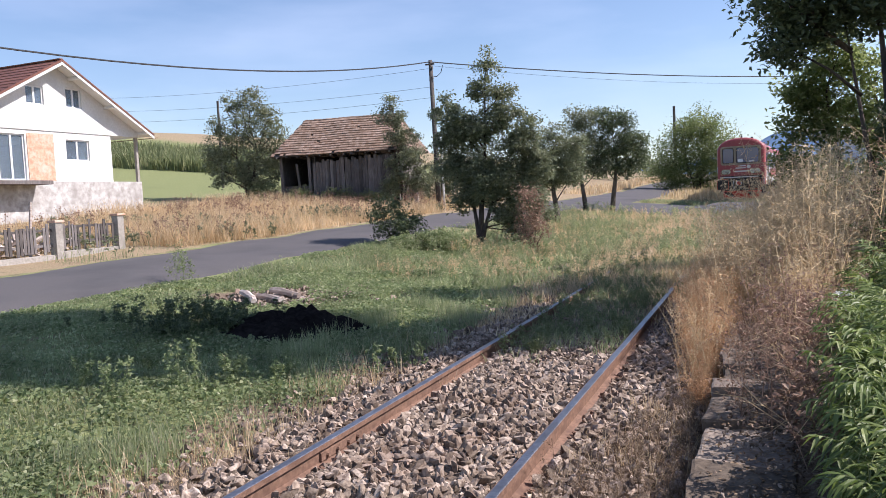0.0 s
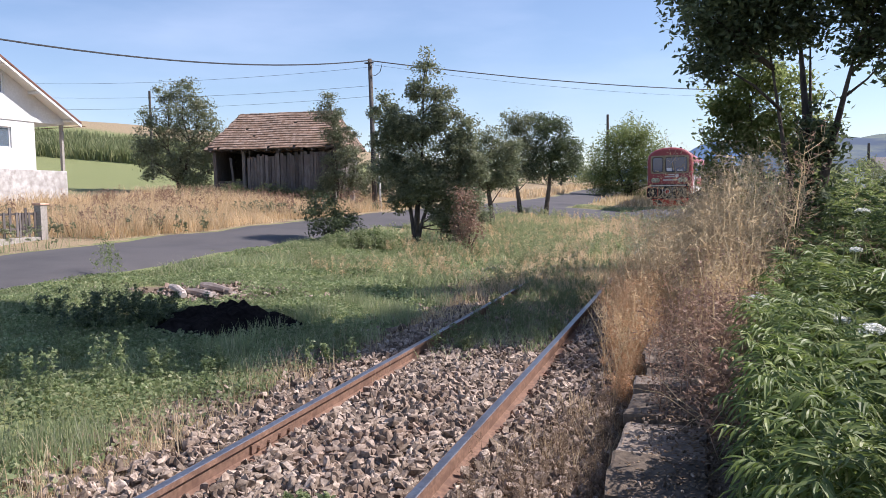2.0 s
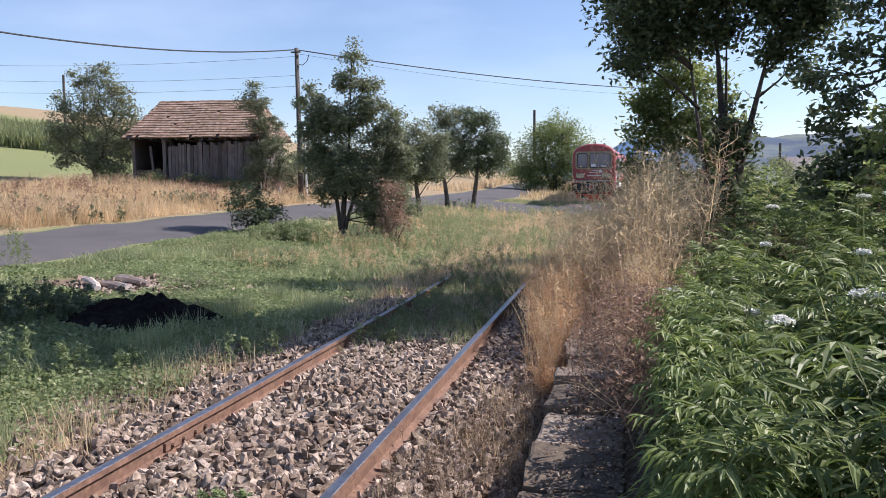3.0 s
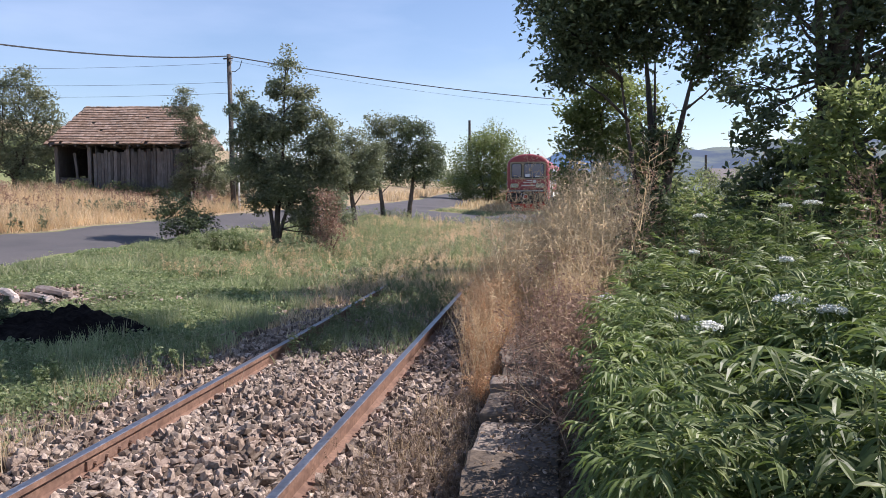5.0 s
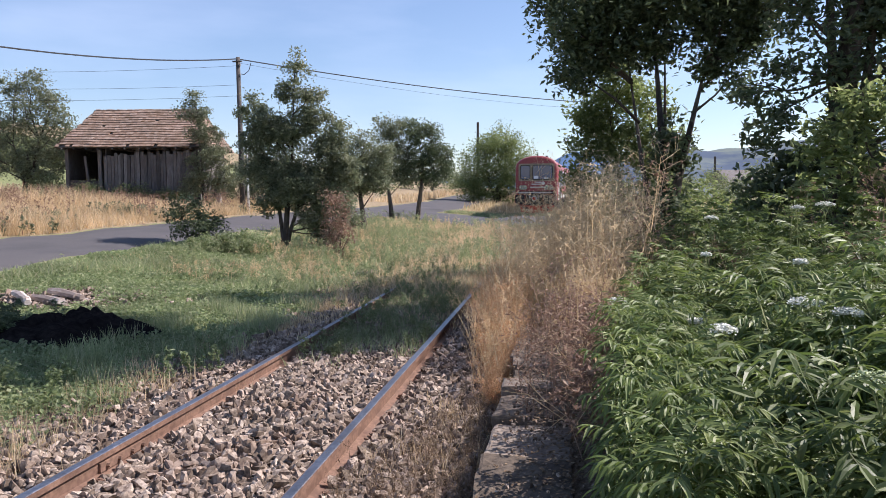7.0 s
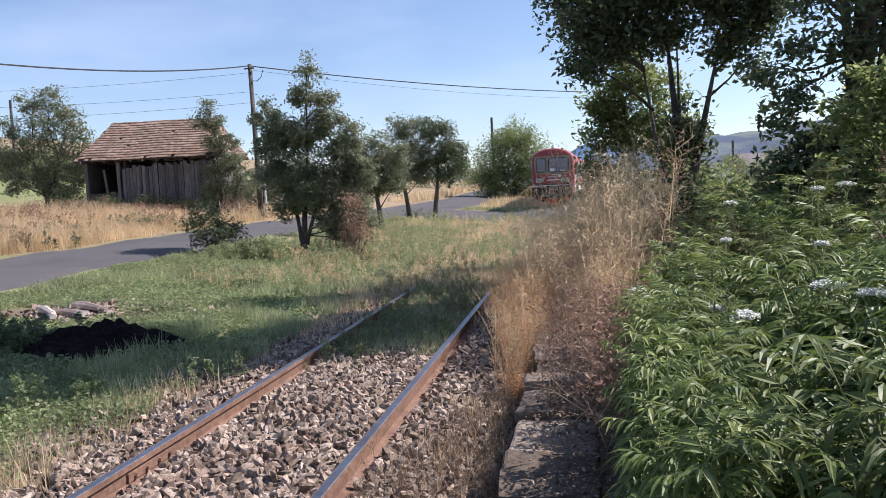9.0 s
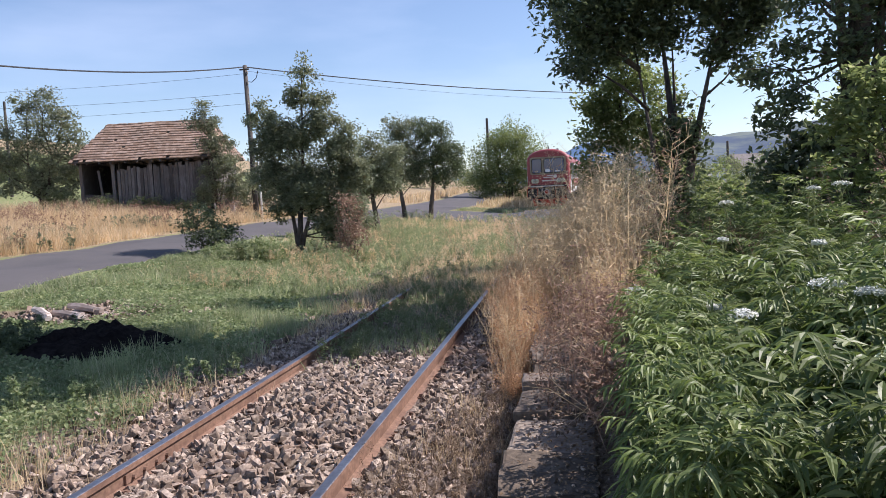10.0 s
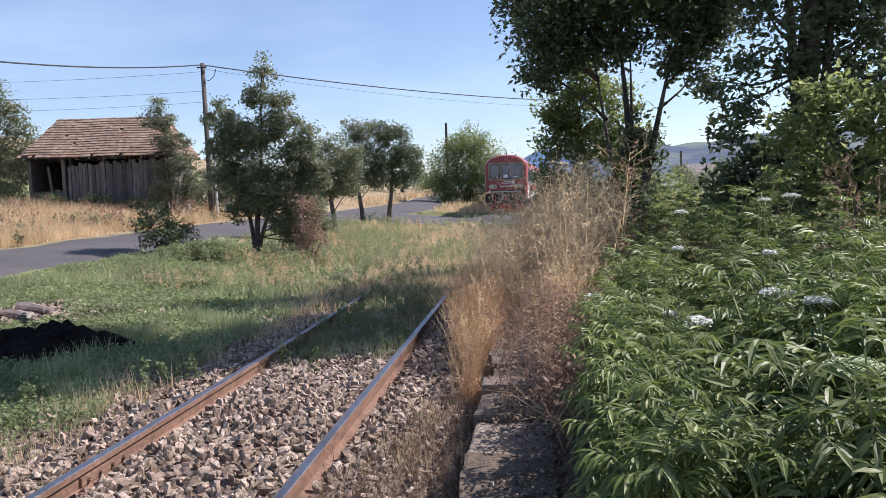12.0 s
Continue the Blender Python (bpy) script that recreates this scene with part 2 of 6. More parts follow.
def mesh_np(name, verts, faces, material, parent=None, label="", smooth=False):
    """One mesh out of arrays: verts (n, 3), faces (m, k)."""
    me = bpy.data.meshes.new(name)
    verts, faces = np.asarray(verts, np.float32), np.asarray(faces, np.int32)
    k = faces.shape[1]
    me.vertices.add(len(verts))
    me.vertices.foreach_set("co", verts.ravel())
    me.loops.add(faces.size)
    me.loops.foreach_set("vertex_index", faces.ravel())
    me.polygons.add(len(faces))
    me.polygons.foreach_set("loop_start", np.arange(0, faces.size, k, dtype=np.int32))
    me.polygons.foreach_set("loop_total", np.full(len(faces), k, np.int32))
    me.update(calc_edges=True)
    if smooth:
        me.shade_smooth()
    else:
        me.shade_flat()
    return finish(name, me, material, parent, label)


def thing(name, m=None, **tags):
    ob = new(name)
    ob.empty_display_size = 0.2
    if m is not None:
        ob.matrix_basis = m
    return tagged(ob, **tags)


def box(bm, lo, hi, m=None, bevel=0.0):
    """An axis box from corner to corner, edges rounded by bevel, then moved by m."""
    lo, hi = Vector(lo), Vector(hi)
    size = hi - lo
    made = bmesh.ops.create_cube(bm, size=1, matrix=Matrix.Translation((lo + hi) / 2) @ Matrix.Diagonal((*size, 1)))["verts"]
    if bevel:
        edges = list({e for v in made for e in v.link_edges})
        res = bmesh.ops.bevel(bm, geom=edges, offset=bevel, segments=2, affect="EDGES", profile=0.6)
        made = list({v for f in res["faces"] for v in f.verts} | {v for v in made if v.is_valid})
    if m is not None:
        bmesh.ops.transform(bm, matrix=m, verts=made)
    return bm


def boxed(lo, hi, m=None, bevel=0.0):
    return box(bmesh.new(), lo, hi, m, bevel)


def tube(bm, points, radii, seg=8):
    """A tapering tube through the points."""
    rings = []
    for i, p in enumerate(points):
        a, b = points[max(i - 1, 0)], points[min(i + 1, len(points) - 1)]
        q = (Vector(b) - Vector(a)).to_track_quat("Z", "Y")
        rings.append([bm.verts.new(Vector(p) + q @ Vector((radii[i] * math.cos(t), radii[i] * math.sin(t), 0))) for t in (2 * math.pi * k / seg for k in range(seg))])
    for r, s in zip(rings, rings[1:]):
        for k in range(seg):
            bm.faces.new((r[k], r[(k + 1) % seg], s[(k + 1) % seg], s[k]))
    bm.faces.new(rings[0][::-1])
    bm.faces.new(rings[-1])
    return bm


def plate(outline, thick, m=None, bm=None):
    """An upright plate: outline of (x, z), front at y = 0, back at y = thick."""
    bm = bm or bmesh.new()
    f = [bm.verts.new((x, 0, z)) for x, z in outline]
    b = [bm.verts.new((x, thick, z)) for x, z in outline]
    bm.faces.new(f)
    bm.faces.new(b[::-1])
    for i in range(len(f)):
        j = (i + 1) % len(f)
        bm.faces.new((f[j], f[i], b[i], b[j]))
    if m is not None:
        bmesh.ops.transform(bm, matrix=m, verts=f + b)
    return bm


def rounded(x0, z0, x1, z1, r, n=5):
    pts = []
    for cx, cz, a in ((x1 - r, z1 - r, 0), (x0 + r, z1 - r, 90), (x0 + r, z0 + r, 180), (x1 - r, z0 + r, 270)):
        pts += [(cx + r * math.cos(radians(a + 90 * k / n)), cz + r * math.sin(radians(a + 90 * k / n))) for k in range(n + 1)]
    return pts


def ring_plate(outer, inner, thick, m=None):
    """A plate with a hole: two outlines with the same number of points."""
    bm = bmesh.new()
    rows = [[bm.verts.new((x, y, z)) for x, z in o] for o, y in ((outer, 0), (inner, 0), (inner, thick), (outer, thick))]
    n = len(outer)
    for a, b in ((0, 1), (1, 2), (2, 3), (3, 0)):
        for i in range(n):
            j = (i + 1) % n
            bm.faces.new((rows[a][i], rows[a][j], rows[b][j], rows[b][i]))
    if m is not None:
        bmesh.ops.transform(bm, matrix=m, verts=bm.verts)
    return bm


def unit(a):
    return a / np.maximum(np.linalg.norm(a, axis=1, keepdims=True), 1e-6)


def leaves(centres, length, width, up=0.4, droop=0.0, ways=None):
    """Pointed leaves (folded quads) at the centres; returns verts and faces."""
    n = len(centres)
    d = ways if ways is not None else rng.normal(size=(n, 3)) * (1, 1, 0.6) - (0, 0, droop)
    d = unit(d)
    s = unit(np.cross(d, rng.normal(size=(n, 3)) * 0.6 + (0, 0, up + 0.4)))
    nrm = np.cross(s, d)
    L = (length * rng.uniform(0.65, 1.3, n))[:, None]
    W = (width * rng.uniform(0.7, 1.25, n))[:, None]
    base, tip = centres - d * L * 0.5, centres + d * L * 0.5
    mid = centres - d * L * 0.08 + nrm * W * 0.18
    v = np.stack([base, mid + s * W * 0.5, tip, mid - s * W * 0.5], 1).reshape(-1, 3)
    return v, np.arange(4 * n).reshape(-1, 4)


def blades(roots, height, width, lean=0.35, ways=None):
    """Grass blades or thin stalks: a bent strip of a quad and a tip quad."""
    n = len(roots)
    a = rng.uniform(0, 2 * np.pi, n)
    side = np.stack([np.cos(a), np.sin(a), np.zeros(n)], 1)
    b = rng.uniform(0, 2 * np.pi, n)
    out = np.stack([np.cos(b), np.sin(b), np.zeros(n)], 1) * (lean * rng.uniform(0.1, 1, n))[:, None]
    H = np.broadcast_to(height, (n,)) * rng.uniform(0.5, 1.25, n)
    W = (np.broadcast_to(width, (n,)) * rng.uniform(0.7, 1.3, n))[:, None]
    up = np.stack([np.zeros(n), np.zeros(n), H], 1)
    mid = roots + up * 0.55 + out * H[:, None] * 0.4
    tip = roots + up + out * H[:, None]
    v = np.stack([roots - side * W / 2, roots + side * W / 2, mid + side * W * 0.4, mid - side * W * 0.4, tip + side * W * 0.06, tip - side * W * 0.06], 1).reshape(-1, 3)
    i = np.arange(n)[:, None] * 6
    return v, np.concatenate([i + (0, 1, 2, 3), i + (3, 2, 4, 5)], 0)


def ribbons(p0, p1, w0, w1):
    """Thin straight stalks from p0 to p1."""
    n = len(p0)
    d = unit(p1 - p0)
    s = unit(np.cross(d, rng.normal(size=(n, 3))))
    w0, w1 = np.broadcast_to(w0, (n,))[:, None], np.broadcast_to(w1, (n,))[:, None]
    v = np.stack([p0 - s * w0 / 2, p0 + s * w0 / 2, p1 + s * w1 / 2, p1 - s * w1 / 2], 1).reshape(-1, 3)
    return v, np.arange(4 * n).reshape(-1, 4)


def joined(*pieces):
    vs, fs, k = [], [], 0
    for v, f in pieces:
        vs.append(v)
        fs.append(f + k)
        k += len(v)
    return np.concatenate(vs), np.concatenate(fs)


# ---- lie of the land ----
def rail_z(y):
    y = np.asarray(y, float)
    v = np.clip((y - 10) / 3, -40, 60)
    return 0.0185 * np.minimum(3 * np.log1p(np.exp(v)), 130)


def rail_x(y):
    y = np.maximum(np.asarray(y, float), 0)
    return np.where(y < 140, 0.00035 * y * y, 0.00035 * 140 * 140 + 0.098 * (y - 140))


def ease(v, a, b):
    t = np.clip((v - a) / (b - a), 0, 1)
    return t * t * (3 - 2 * t)


def land_z(x, y):
    x, y = np.asarray(x, float), np.asarray(y, float)
    u = x - rail_x(np.minimum(y, 300))
    s = -u
    z = rail_z(y) - 0.25
    rise = np.clip(s - 3, 0, 110) * (0.03 + 0.0009 * np.clip(y, 0, 90))
    z = z + rise
    z = z + 3.6 * np.exp(-(((x + 100) / 55) ** 2 + ((y - 125) / 60) ** 2))
    # track bed crest and platform bank
    z = z + 0.06 * ease(1.9 - np.abs(u), 0, 0.7)
    z = z + 0.38 * ease(u, 2.0, 2.3) * (1 - ease(u, 9, 14)) * ease(-y, -60, -40)
    z = z + 0.05 * np.sin(x * 0.9 + 1.3 * np.sin(y * 0.5)) * np.sin(y * 0.7 + x * 0.2) * ease(np.abs(u), 2.6, 4.5)
    return z


ROAD = [(-14.6, -40), (-13.6, -10), (-12.8, 6), (-12.3, 14), (-12.2, 22), (-11.9, 30), (-10.9, 38), (-9.3, 47), (-7.8, 56), (-7.2, 68), (-7.0, 90), (-6, 130), (0, 200)]


def road_x(y):
    p = np.array(ROAD)
    return np.interp(y, p[:, 1], p[:, 0])


# ---- ground, road, track bed ----
def axis(stops):
    """Coordinates from stop to stop: (start, step), ..., (end, 0)."""
    out = []
    for (a, step), (b, _) in zip(stops, stops[1:]):
        out += list(np.arange(a, b, step))
    return np.array(out + [stops[-1][0]])


def build_ground():
    xs = axis([(-1500, 250), (-500, 60), (-200, 12), (-80, 4), (-32, 1.0), (-16, 0.4), (8, 1.0), (20, 6), (80, 40), (400, 200), (1500, 0)])
    ys = axis([(-300, 60), (-60, 6), (-6, 0.4), (32, 1.0), (70, 3), (150, 15), (400, 100), (2600, 0)])
    X, Y = np.meshgrid(xs, ys, indexing="ij")
    Z = land_z(X, Y)
    v = np.stack([X, Y, Z], -1).reshape(-1, 3)
    ny = len(ys)
    i = (np.arange(len(xs) - 1)[:, None] * ny + np.arange(ny - 1)[None]).reshape(-1, 1)
    ob = mesh_np("ground", v, i + (0, ny, ny + 1, 1), M_GROUND, smooth=True)
    x, y = v[:, 0], v[:, 1]
    u = x - rail_x(y)
    rx = road_x(y)
    green = 0.75 * ease(-u, 1.9, 3.0) * (1 - 0.2 * ease(y, 14, 26) * ease(-u, 0, 1)) + 0.45 * ease(u, 3.5, 6)
    green = green + 0.25 * ease(np.abs(u) * -1, -2, -1) * ease(y, 8, 11)
    dry = 0.75 * ease(rx - 2.0 - x, 0, 1.0) * (1 - ease(rx - x, 15, 20)) + 0.22 * ease(y, 22, 42) * ease(-u, -5, 1) * (1 - ease(rx - x, 26, 34)) + 0.6 * ease(u, 1.2, 2.4) * (1 - ease(u, 4, 6)) * ease(y, 4, 7)
    green = green - 0.6 * np.exp(-(((u + 1.8) / 0.9) ** 2 + ((y - 15.3) / 2.6) ** 2))
    green = green - 0.7 * np.exp(-(((x + 7.0) / 1.6) ** 2 + ((y - 11.9) / 0.9) ** 2))
    green = np.where(rx - x > 14, 0.3 + 0.6 * ease(rx - x, 18, 30), green)
    dry = dry + 0.75 * ease(y, 84, 96) * ease(rx - x, 24, 34)
    for key, val in (("green", green), ("dry", dry)):
        a = ob.data.attributes.new(key, "FLOAT", "POINT")
        a.data.foreach_set("value", np.clip(val, 0, 1).astype(np.float32))
    tagged(ob, "grassy village ground rising from the railway line", "ground", kind="structure")


def strip(name, xs_of, ys, lift, material, n_across, crown=0.0, **tags):
    """A sheet that follows the land between two edges, with a lowered rim."""
    rows = []
    for y in ys:
        a, b = xs_of(y)
        t = np.linspace(0, 1, n_across)
        x = a + (b - a) * t
        z = land_z(x, np.full_like(x, y)) + lift + crown * (1 - (2 * t - 1) ** 2)
        z[0] -= lift + 0.06
        z[-1] -= lift + 0.06
        rows.append(np.stack([x, np.full_like(x, y), z], 1))
    v = np.concatenate(rows)
    i = (np.arange(len(ys) - 1)[:, None] * n_across + np.arange(n_across - 1)[None]).reshape(-1, 1)
    return tagged(mesh_np(name, v, i + (0, 1, n_across + 1, n_across), material, smooth=True), **tags)


build_ground()


def road_edges(y):
    c = float(road_x(y))
    w = 0.12 * math.sin(y * 1.7) + 0.07 * math.sin(y * 4.1)
    return c - 2.45 + 0.5 * w, c + 2.35 + w


strip("road", road_edges, np.concatenate([np.arange(-40, 60, 0.5), np.arange(60, 200, 4)]), 0.06, M_ASPHALT, 9, 0.04,
      label="grey patched asphalt village road along the railway", category="road", kind="structure")


def crossing_near(x):
    return 43.6 - 0.5 * (x + 8.6)


def on_crossing(x, y):
    return (x > -9) & (x < 11) & (y > crossing_near(x) - 0.3) & (y < crossing_near(x) + 11.6)


def build_crossing():
    """Paved way from the village road over the line, flush with the rail heads."""
    rows = []
    for x in np.linspace(-8.6, 10.5, 77):
        t = np.linspace(0, 1, 13)
        y = crossing_near(x) + 0.12 * math.sin(2.1 * x) + 11.2 * t
        u = x - rail_x(y)
        z = land_z(np.full_like(y, x), y) + 0.045 + 0.13 * ease(2.4 - np.abs(u), 0, 1.2)
        z[0] -= 0.1
        z[-1] -= 0.1
        rows.append(np.stack([np.full_like(y, x), y, z], 1))
    v = np.concatenate(rows)
    i = (np.arange(76)[:, None] * 13 + np.arange(12)[None]).reshape(-1, 1)
    tagged(mesh_np("road_crossing", v, i + (0, 13, 14, 1), M_ASPHALT, smooth=True), "grey asphalt level crossing over the railway line", "road", kind="structure")


build_crossing()


def bed_edges(y):
    c = float(rail_x(y))
    return c - 1.55 + 0.12 * math.sin(y * 2.3), c + 1.62 + 0.05 * math.sin(y * 1.9)


bed = strip("track_bed", bed_edges, np.arange(-12, 90, 0.5), 0.03, M_BED, 13, 0.02,
            label="brown stony ballast bed of the railway track", category="track bed", kind="structure")


def bed_z(x, y):
    c = rail_x(y)
    t = np.clip((x - c + 1.55) / 3.17, 0, 1)
    return land_z(x, y) + 0.03 + 0.02 * (1 - (2 * t - 1) ** 2)


def build_rails():
    for side, label in ((-1, "rusty steel rail with a polished running surface"), (1, "rusty steel rail with a polished running surface beside the platform")):
        prof = [(-0.036, 0.0), (0.036, 0.0), (0.036, -0.036), (0.012, -0.05), (0.009, -0.125), (0.065, -0.142), (0.065, -0.155), (-0.065, -0.155), (-0.065, -0.142), (-0.009, -0.125), (-0.012, -0.05), (-0.036, -0.036)]
        top = [(-0.027, 0.0035), (0.027, 0.0035), (0.033, 0.0), (0.033, -0.012), (0.0335, -0.012), (-0.0335, -0.012), (-0.033, 0.0)]
        ys = np.concatenate([np.arange(-12, 40, 1.0), np.arange(40, 140, 4.0)])
        made = []
        for name, pr, mat in (("rail", prof, M_RUST), ("running_surface", top, M_RAILTOP)):
            v = []
            for y in ys:
                x, z = float(rail_x(y)) + side * 0.753, float(rail_z(y))
                v += [(x + a, y, z + b) for a, b in pr]
            k = len(pr)
            f = [(j * k + a, j * k + (a + 1) % k, (j + 1) * k + (a + 1) % k, (j + 1) * k + a) for j in range(len(ys) - 1) for a in range(k)]
            made.append(mesh_np(name, v, f, mat))
        tagged(made[0], label, "rail", "running rails", "structure")
        made[1].parent = made[0]
        if side < 0:
            # joint plates where two rail lengths meet
            for d in (-1, 1):
                jp = part("joint_plate", boxed((-0.012, -0.3, -0.115), (0.012, 0.3, -0.052), pose(side * 0.753 + d * 0.024, 4.45, 0), 0.004), M_RUST, made[0])
                for k in (-0.22, -0.08, 0.08, 0.22):
                    part("bolt", tube(bmesh.new(), [(side * 0.753 + d * 0.034, 4.45 + k, -0.083), (side * 0.753 + d * 0.058, 4.45 + k, -0.083)], [0.018, 0.016], 6), M_RUST, jp)
        # chairs and screws that hold the rail, one pair a sleeper
        clip = bmesh.new()
        box(clip, (-0.05, -0.06, 0), (0.05, 0.06, 0.022), None, 0.006)
        tube(clip, [(0, 0, 0.02), (0, 0, 0.055)], [0.017, 0.015], 6)
        tube(clip, [(0, 0, 0.04), (0, 0, 0.05)], [0.026, 0.026], 6)
        cl = part("rail_clip", clip, M_RUST, made[0])
        mesh = cl.data
        bpy.data.objects.remove(cl)
        for j in range(40):
            y = 1.0 + 0.6 * j
            for d in (-1, 1):
                ob = new("rail_clip", mesh)
                ob.parent = made[0]
                ob.matrix_basis = pose(float(rail_x(y)) + side * 0.753 + d * 0.105, y + random.uniform(-0.02, 0.02), float(rail_z(y)) - 0.158, 0, d * 7, random.uniform(-8, 8))


build_rails()


def stone_shape(seed):
    """An angular shard: the hull of a few random points."""
    r = np.random.default_rng(seed)
    bm = bmesh.new()
    for q in r.uniform(-1, 1, (14, 3)):
        bm.verts.new(q / max(0.62, np.abs(q).max()))
    res = bmesh.ops.convex_hull(bm, input=bm.verts)
    bmesh.ops.delete(bm, geom=list({g for g in res["geom_interior"] + res["geom_unused"] if isinstance(g, bmesh.types.BMVert)}), context="VERTS")
    bm.verts.index_update()
    vs = np.array([v.co[:] for v in bm.verts])
    fs = np.array([[w.index for w in f.verts] for f in bm.faces])
    bm.free()
    return vs * (1.2, 0.85, 0.48), fs


STONES = [stone_shape(k) for k in range(14)]


def turns(n):
    q = unit(rng.normal(size=(n, 4)))
    w, x, y, z = q.T
    return np.stack([1 - 2 * (y * y + z * z), 2 * (x * y - z * w), 2 * (x * z + y * w), 2 * (x * y + z * w), 1 - 2 * (x * x + z * z), 2 * (y * z - x * w), 2 * (x * z - y * w), 2 * (y * z + x * w), 1 - 2 * (x * x + y * y)], 1).reshape(-1, 3, 3)


def stones_at(p, size):
    """Stones of mixed shapes at the places p."""
    pieces = []
    which = rng.integers(0, len(STONES), len(p))
    for k, (sv, sf) in enumerate(STONES):
        q, s = p[which == k], size[which == k]
        if not len(q):
            continue
        v = np.einsum("nij,kj->nki", turns(len(q)), sv) * s[:, None, None] + q[:, None]
        f = sf[None] + (np.arange(len(q)) * len(sv))[:, None, None]
        pieces.append((v.reshape(-1, 3), f.reshape(-1, 3)))
    return joined(*pieces)


def build_ballast():
    def scatter(n, x0, x1, y0, y1):
        u, y = rng.uniform(x0, x1, n), y0 + (y1 - y0) * rng.random(n) ** 1.35
        return np.stack([u + rail_x(y), y, np.zeros(n)], 1)
    pts = np.concatenate([scatter(18000, -0.66, 0.66, 1.5, 15), scatter(6000, 0.85, 1.72, 1.5, 12), scatter(4200, -1.5, -0.85, 1.5, 16), scatter(700, -2.3, -1.5, 1.5, 13), scatter(900, -1.6, 1.3, 15, 30), scatter(2000, -2.7, -0.9, 12.5, 18.5), scatter(9000, -1.5, 1.7, -9, 1.5)])
    size = rng.uniform(0.012, 0.044, len(pts)) * rng.choice([0.85, 1, 1.25], len(pts))
    pts[:, 2] = bed_z(pts[:, 0], pts[:, 1]) + size * 0.35 - 0.004
    fine = np.abs(np.abs(pts[:, 0] - rail_x(pts[:, 1])) - 0.753) > 0.085
    pts, size = pts[fine], size[fine]
    v, f = stones_at(pts, size)
    tagged(mesh_np("ballast_stones", v, f, M_STONE, bed), "loose angular brown and pale ballast stones", kind="stuff")
    # the nearest stones lie singly
    shared = []
    for k, (sv, sf) in enumerate(STONES):
        ob = mesh_np("stone", sv, sf, M_STONE_ONE, bed)
        shared.append(ob.data)
        bpy.data.objects.remove(ob)
    for k in range(280):
        y = random.uniform(2.9, 6.2)
        x = random.uniform(-0.62, 0.62)
        s = random.uniform(0.026, 0.05)
        ob = new("stone", shared[k % len(shared)])
        ob.parent = bed
        ob.matrix_basis = pose(x, y, float(bed_z(x, y)) + 0.03 + 0.35 * s, random.uniform(0, 360), random.uniform(0, 360), random.uniform(0, 360)) @ Matrix.Diagonal((s, s, s, 1))


build_ballast()


def build_platform():
    edge = thing("platform_edge", label="broken concrete edging slabs of a low overgrown platform", category="platform edge", kind="structure")
    y = -8.0
    while y < 46:
        ln = random.choice([0.38, 0.5, 0.62, 0.8, 0.95]) * random.uniform(0.9, 1.1)
        bm = bmesh.new()
        box(bm, (-0.26, -ln / 2 + 0.012, -0.42), (0.26, ln / 2 - 0.012, 0), None, 0.018)
        bmesh.ops.subdivide_edges(bm, edges=[e for e in bm.edges if e.calc_length() > 0.3], cuts=3, use_grid_fill=True)
        for v in bm.verts:
            k = noise.noise_vector(v.co * 4 + Vector((0, y * 3, 0))) * 0.02 + noise.noise_vector(v.co * 17 + Vector((0, y * 7, 3))) * 0.014
            v.co += k
        ob = part("slab", bm, M_CONCRETE, edge)
        ym = y + ln / 2
        ob.matrix_basis = pose(1.84 + 0.26 + float(rail_x(ym)) + random.uniform(-0.03, 0.03), ym, 0.17 + float(rail_z(ym)) + random.uniform(-0.045, 0.02), random.uniform(-2.5, 2.5), random.uniform(-3, 2), random.uniform(-4, 4))
        y += ln
    n = 3600
    yy = rng.uniform(1.5, 14, n)
    p = np.stack([rng.uniform(1.95, 2.9, n) + rail_x(yy), yy, np.zeros(n)], 1)
    size = rng.uniform(0.004, 0.016, n)
    p[:, 2] = np.maximum(land_z(p[:, 0], yy), np.where(p[:, 0] < 2.38, 0.175 + rail_z(yy), -9)) + size * 0.3
    v, f = stones_at(p, size)
    m = 14000
    yl = rng.uniform(1.8, 13, m)
    q = np.stack([rng.uniform(1.86, 3.0, m) + rail_x(yl), yl, np.zeros(m)], 1)
    q = q[rng.random(m) < 0.3 + 0.7 * ease(q[:, 0], 1.95, 2.3)]
    q[:, 2] = np.maximum(land_z(q[:, 0], q[:, 1]), np.where(q[:, 0] < 2.38, 0.18 + rail_z(q[:, 1]), -9)) + 0.012
    flat = rng.normal(size=(len(q), 3)) * (1, 1, 0.15)
    tagged(mesh_np("leaf_litter", *leaves(q, 0.032, 0.014, 1.5, ways=flat), M_RUSTWEED), "dead brown leaves and straw on the slabs", "leaf litter", kind="stuff")
    tagged(mesh_np("platform_rubble", v, f, M_STONE), "small loose stones and crumbs on the platform", "gravel", kind="stuff")


